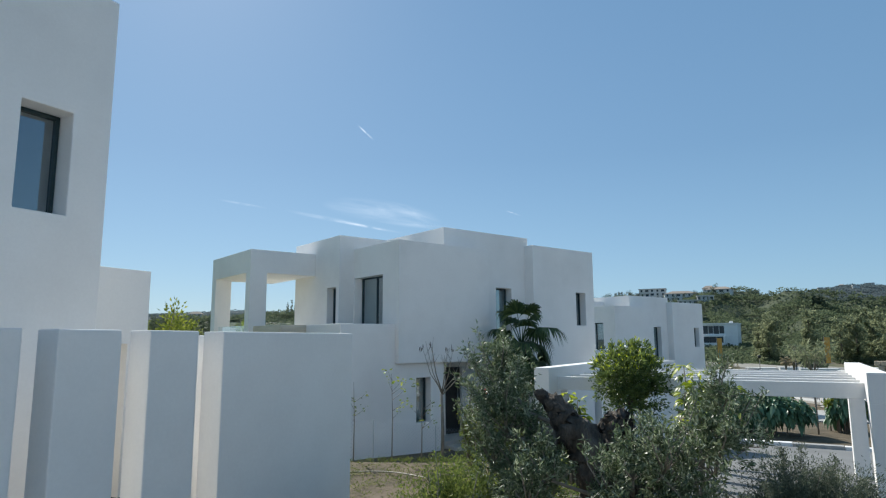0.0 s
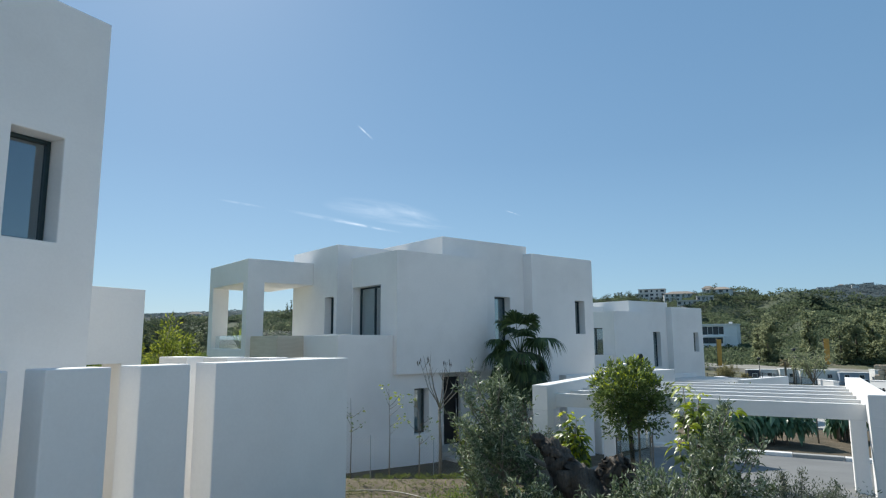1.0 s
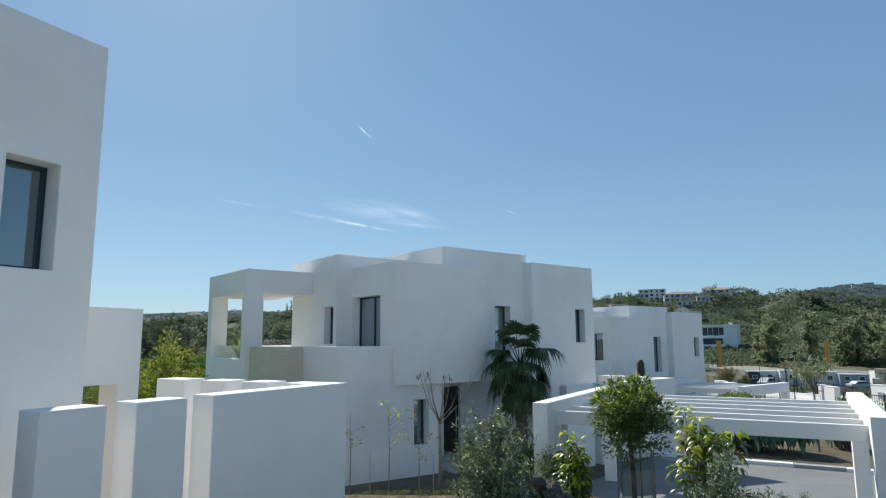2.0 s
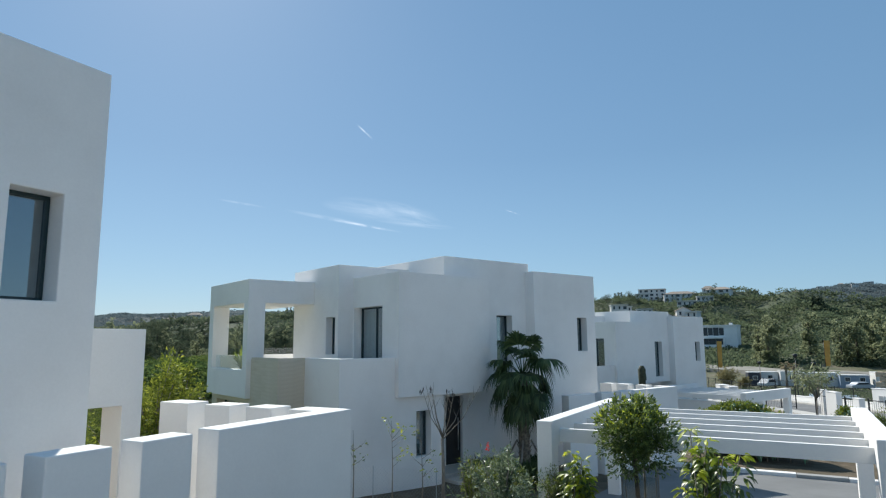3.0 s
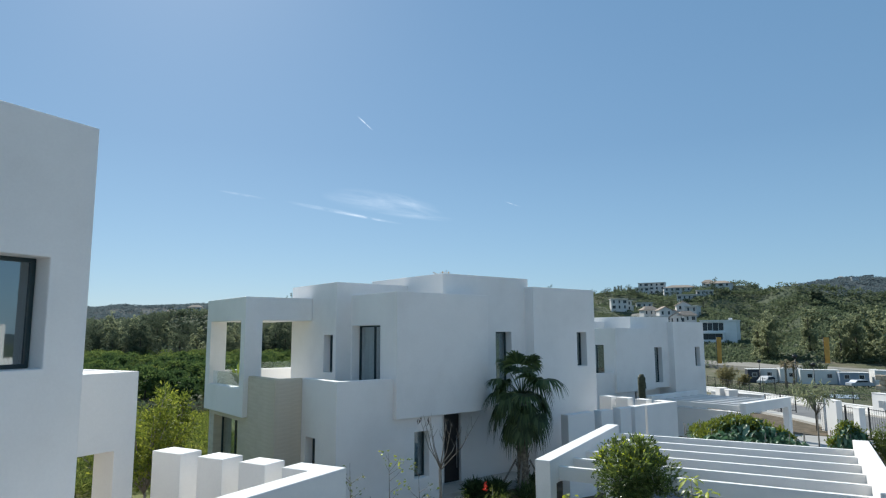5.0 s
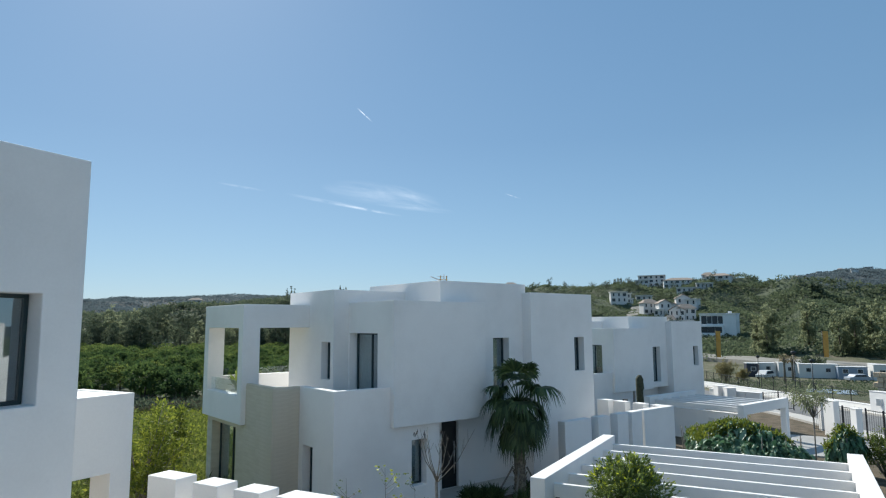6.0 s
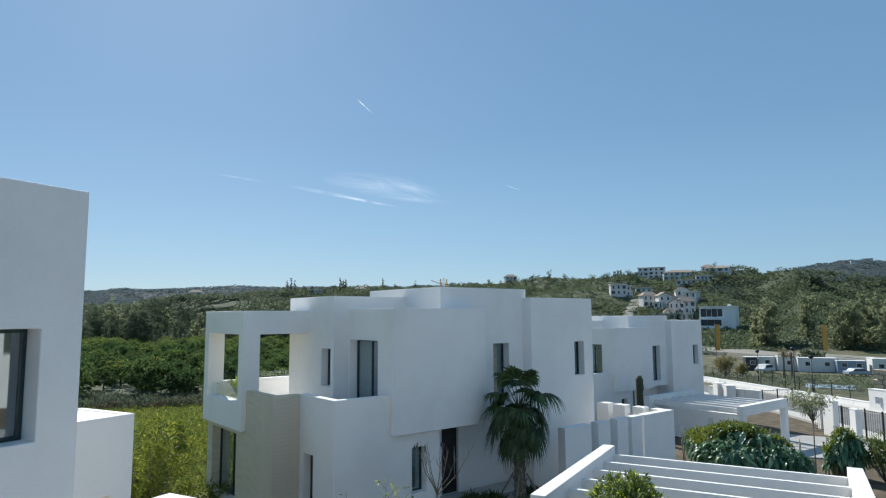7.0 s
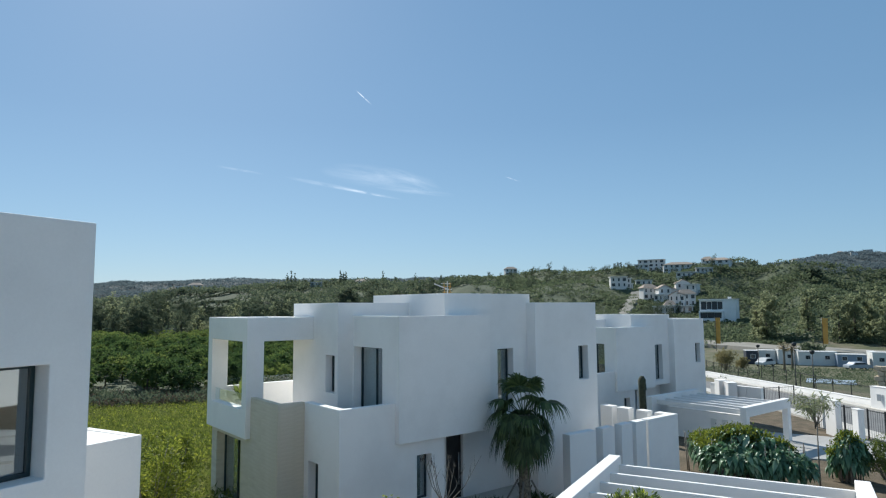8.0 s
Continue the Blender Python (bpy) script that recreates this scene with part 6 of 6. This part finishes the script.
# dirt track, plastic sheet, dry palms and shrubs round the plot
bm = bmesh.new()
way = [spot(p, d) for p, d in ((1225, 178), (1300, 170), (1360, 161), (1450, 157), (1560, 154), (1680, 152))]
line = [Vector((*p, 0)).lerp(Vector((*q, 0)), k / 8) for p, q in zip(way, way[1:]) for k in range(8)]
edge = []
for p, q in zip(line, line[1:]):
    n = Vector((-(q - p).y, (q - p).x, 0)).normalized() * 3.2
    edge.append([bm.verts.new((p.x + n.x * s, p.y + n.y * s, float(height(p.x + n.x * s, p.y + n.y * s)) + 0.9 + 0.1 * e)) for s, e in ((-1, -9), (-0.9, 0), (0.9, 0), (1, -9))])
for p, q in zip(edge, edge[1:]):
    for k in range(3):
        bm.faces.new((p[k], p[k + 1], q[k + 1], q[k]))
tagged(part("dirt_track", bm, DIRT, None), "pale dirt track behind the site cabins", "track", kind="structure")

sx, sy = spot(1458, 92)
sheet = thing("plastic_sheet", (sx, sy, float(height(sx, sy))), "pale blue plastic sheet lying on the plot", "plastic sheet", turn=azimuth(1458) - 90)
bm = bmesh.new()
grid = [[bm.verts.new((-2.6 + 0.4 * i, -2.4 + 0.4 * j, 0.16 + 0.02 * math.sin(2.1 * i + j) + 0.02 * math.sin(1.7 * j - i))) for i in range(14)] for j in range(13)]
for p, q in zip(grid, grid[1:]):
    for k in range(13):
        bm.faces.new((p[k], p[k + 1], q[k + 1], q[k]))
g = bmesh.ops.extrude_face_region(bm, geom=bm.faces[:])
bmesh.ops.translate(bm, verts=[v for v in g["geom"] if isinstance(v, bmesh.types.BMVert)], vec=(0, 0, -0.15))
part("sheet", bm, TARP, sheet)


def dry_palm(px, d, h, seed):
    x, y = spot(px, d)
    t = thing("dry_palm", (x, y, float(height(x, y)) - 0.1), "slim palm with a dried brown head", "palm tree", "dry palms")
    part("trunk", tube([(0, 0, 0), (0.05, 0, h * 0.5), (0, 0, h)], [0.2, 0.16, 0.14], 8, wobble=0.06), PALMBARK, t)
    for k in range(14):
        a, el = k * 2.4, 0.9 - 0.13 * k
        bm = bmesh.new()
        fan_frond(bm, (0, 0, h), (math.cos(a) * math.cos(el), math.sin(a) * math.cos(el), math.sin(el)), 0.6, 14, 0.6, random.Random(seed + k))
        part("frond", bm, DRYPALM, t)


dry_palm(1379, 120, 4.2, 5)
dry_palm(1393, 122, 4.0, 25)
bush(*spot(1276, 110), 1.9, 1.9, 3.8, DRYLEAF, 2600, 64, "dry straw-coloured shrub by the street", (0.25, 0.08))
bush(*spot(1306, 118), 1.5, 1.5, 2.2, DRYLEAF, 1400, 66, "dry straw-coloured shrub by the street", (0.25, 0.08))
bush(*spot(1428, 147), 3.4, 2.4, 3.6, WOODS, 3000, 65, "broad dark green shrub behind the cabins", (0.4, 0.2))

# lone trees on the skyline and trees among the hill houses
rh = random.Random(12)
plant_out([tall_tree(121 + k, WOODS, "hillside_tree", "dark tree among the hill houses", "trees among the hill houses", 1.3, 2200, 0.2) for k in range(2)],
          [spot(rh.uniform(1075, 1340), rh.uniform(372, 436)) for _ in range(34)] + [spot(rh.uniform(1140, 1262), rh.uniform(226, 244)) for _ in range(12)] + [spot(rh.uniform(1150, 1262), rh.uniform(262, 300)) for _ in range(10)], 0.28, 0.62, 6)
clump_field("ridge_scrub", field(5200, 880, 1640, 372, 480), 1.3, 8, (0.9, 0.7), SCRUB, "low scrub between the hill houses", 12, 0.55, 0.8)
plant_out([tall_tree(101 + k, WOODS, "ridge_tree", "round dark tree on the skyline", "trees on the skyline", 1.1, 5000, 0.1) for k in range(2)],
          [spot(p, 462) for p in (1089, 1094, 1100, 1240, 1300, 1322, 1484, 1492, 1512, 1519, 865, 780, 800, 828, 842, 700, 716, 590, 575, 540, 552)], 0.35, 0.62, 5)

# sandstone block wall at the street's end
rs = random.Random(6)
bx, by = spot(1540, 66)
stone_wall = thing("stone_block_wall", (bx, by, float(height(bx, by))), "rough sandstone block wall beside the street", "wall", turn=azimuth(1540) - 90 - 14)
for row in range(8):
    x = -0.3 * (row % 2)
    while x < 8:
        w = rs.uniform(0.45, 0.95)
        part("block", box(x, rs.uniform(-0.08, 0.08), row * 0.42 - 0.3, x + w - 0.03, 0.8, row * 0.42 + 0.10, 0.05), SANDSTONE, stone_wall)
        x += w

def potted_plant(at, label):
    t = thing("potted_plant", at, label, "plant")
    part("pot", tube([(0, 0, 0), (0, 0, 0.04), (0, 0, 0.46), (0, 0, 0.52), (0, 0, 0.47)], [0.16, 0.18, 0.25, 0.27, 0.22], 20), FARWALL, t, "pale round pot")
    rp, ps, os = random.Random(31), [], []
    for k in range(70):
        a = rp.uniform(0, 6.28)
        ps.append((0.06 * math.cos(a), 0.06 * math.sin(a), 0.45))
        os.append((0.75 * math.cos(a), 0.75 * math.sin(a), rp.uniform(0.7, 2.2)))
    ovate("foliage", ps, os, 1.15, 0.085, SHRUB, t, 33, droop=0.45, spread=0.16, up=0.7, cup=0.2)["label"] = "arching yellow-green sword leaves"


potted_plant((9.25, 23.95, 3.5), "pale pot with arching yellow-green sword leaves on the terrace")

# small things on the roofs and at the far villa's door
def antenna(at, label):
    t = thing("antenna", at, label, "antenna", "roof antennas")
    part("mast", tube([(0, 0, 0), (0, 0, 0.86)], [0.022, 0.018], 6), CABIN, t)
    for x in (-0.14, 0.14):
        part("upright", tube([(x, 0.02, 0.36), (x * 1.2, 0.02, 0.80)], [0.02, 0.02], 6), BANNER, t)
    for k in range(4):
        part("rod", tube([(-0.26, 0.03 * k, 0.40 + 0.12 * k), (0.26, 0.03 * k, 0.40 + 0.12 * k)], [0.014, 0.014], 5), CABIN if k % 2 else BANNER, t)
    part("boom", tube([(0.05, 0, 0.52), (-0.62, 0.1, 0.74)], [0.03, 0.022], 6), CABIN, t)


antenna((16.9, 21.2, 7.62), "small aerial standing on the flat roof")

CACTUS = noisy("cactus_skin", [(0.3, (0.03, 0.035, 0.02)), (0.7, (0.07, 0.075, 0.045))], 8.0, 0.8, 0.6, 20.0)
cx_, cy_ = spot(1128, 37.0)
cactus = thing("cactus", (cx_, cy_, float(height(cx_, cy_))), "stumpy dark columnar cactus by the villa wall", "cactus")
part("stem", tube([(0, 0, 0), (0.03, 0, 1.2), (0, 0.02, 2.4), (0, 0, 3.2), (0, 0, 3.4)], [0.17, 0.2, 0.19, 0.2, 0.1], 12, wobble=0.12, seed=2), CACTUS, cactus)
part("arm", tube([(0.1, 0, 2.5), (0.32, 0.05, 2.65), (0.34, 0.05, 2.95)], [0.08, 0.09, 0.05], 8, wobble=0.1), CACTUS, cactus)

# villas behind, across the added forecourt: unseen copies for reflections and bounced sunlight
copy_thing(villa, pose(-14.2, -5.5, 1.2, 0, 0, 45))["label"] = "out-of-view white two-storey villa for reflections and bounced light"
copy_thing(villa, pose(-3.0, -17.0, 0.6, 0, 0, 172))["label"] = "out-of-view white two-storey villa for reflections and bounced light"
copy_thing(villa, pose(30.0, -26.0, 0.2, 0, 0, 190))["label"] = "out-of-view white two-storey villa for reflections and bounced light"


# ---- cirrus and vapour trails, far off in the sky ----
def cloud_material(name, strength, ragged):
    mat = bpy.data.materials.new(name)
    mat.use_nodes = True
    nt = mat.node_tree
    nt.nodes.remove(nt.nodes["Principled BSDF"])
    em = nt.nodes.new("ShaderNodeEmission")
    em.inputs[0].default_value, em.inputs[1].default_value = (0.80, 0.88, 1.0, 1), 0.85
    tr = nt.nodes.new("ShaderNodeBsdfTransparent")
    mx = nt.nodes.new("ShaderNodeMixShader")
    co = nt.nodes.new("ShaderNodeTexCoord")
    mp = nt.nodes.new("ShaderNodeMapping")
    mp.inputs["Location"].default_value = (-1, -1, 0)
    mp.inputs["Scale"].default_value = (2, 2, 0)
    wire(mat, co.outputs["Generated"], mp.inputs[0])
    sph = nt.nodes.new("ShaderNodeTexGradient")
    sph.gradient_type = "SPHERICAL"
    wire(mat, mp.outputs[0], sph.inputs[0])
    mp2 = nt.nodes.new("ShaderNodeMapping")
    mp2.inputs["Scale"].default_value = ragged
    wire(mat, co.outputs["Generated"], mp2.inputs[0])
    ns = nt.nodes.new("ShaderNodeTexNoise")
    ns.inputs["Scale"].default_value, ns.inputs["Detail"].default_value, ns.inputs["Roughness"].default_value = 1.0, 8.0, 0.62
    wire(mat, mp2.outputs[0], ns.inputs["Vector"])
    rp = ramp(mat, ns.outputs["Fac"], [(0.38, (0, 0, 0)), (0.72, (1, 1, 1))])
    mu = nt.nodes.new("ShaderNodeMath")
    mu.operation = "MULTIPLY"
    wire(mat, rp, mu.inputs[0])
    wire(mat, sph.outputs["Fac"], mu.inputs[1])
    mu2 = nt.nodes.new("ShaderNodeMath")
    mu2.operation = "MULTIPLY"
    mu2.use_clamp = True
    mu2.inputs[1].default_value = strength
    wire(mat, mu.outputs[0], mu2.inputs[0])
    wire(mat, mu2.outputs[0], mx.inputs[0])
    wire(mat, tr.outputs[0], mx.inputs[1])
    wire(mat, em.outputs[0], mx.inputs[2])
    wire(mat, mx.outputs[0], nt.nodes["Material Output"].inputs[0])
    return mat


def sky_wisp(name, az, el, wide, tall, lean, mat, label):
    """A thin cloud sheet 4 km off, square to the line of sight."""
    d = 4000.0
    c = Vector((d * math.cos(radians(el)) * math.cos(radians(az)), d * math.cos(radians(el)) * math.sin(radians(az)), d * math.sin(radians(el))))
    n = 12
    verts = [((i / n - 0.5) * wide, (j / n - 0.5) * tall, 40 * math.sin(i * 0.5)) for j in range(n + 1) for i in range(n + 1)]
    faces = [(j * (n + 1) + i, j * (n + 1) + i + 1, (j + 1) * (n + 1) + i + 1, (j + 1) * (n + 1) + i) for j in range(n) for i in range(n)]
    ob = mesh_object(name, verts, faces, mat)
    ob.matrix_basis = look(c, (0, 0, 5)) @ pose(0, 0, 0, 0, 180, lean)
    ob.visible_shadow = False
    return tagged(ob, label, "cloud", kind="structure")


CIRRUS = cloud_material("cirrus", 0.40, (1.2, 3.6, 1.0))
CIRRUS_STREAK = cloud_material("cirrus_streak", 1.5, (1.2, 0.5, 1.0))
CIRRUS_TAIL = cloud_material("cirrus_tail", 0.5, (1.5, 0.8, 1.0))
FAINT_TRAIL = cloud_material("faint_vapour_trail", 1.6, (1.2, 0.3, 1.0))
TRAIL = cloud_material("vapour_trail", 5.0, (1.0, 0.3, 1.0))
for n, (az, el, wide, tall, lean, mat, label) in enumerate((
        (58.3, 10.42, 470, 20, 9.5, CIRRUS_STREAK, "thin bright white cirrus streak"),
        (61.6, 11.0, 560, 30, 9.5, CIRRUS_TAIL, "faint tail of a cirrus streak"),
        (69.2, 12.0, 300, 16, 7, CIRRUS_TAIL, "faint detached cirrus thread"),
        (57.0, 11.8, 760, 150, 7, CIRRUS, "thin wispy white cirrus veil"),
        (54.0, 11.6, 400, 80, 20, CIRRUS, "curling end of a cirrus veil"),
        (53.8, 10.6, 520, 46, 6, CIRRUS, "thin lower edge of a cirrus veil"),
        (58.5, 18.72, 130, 6, 41, TRAIL, "short bright white vapour trail"),
        (44.9, 11.55, 112, 5, 20, FAINT_TRAIL, "short faint white vapour trail"))):
    sky_wisp(f"cloud_backdrop_{n + 1}", az, el, wide, tall, lean, mat, label)
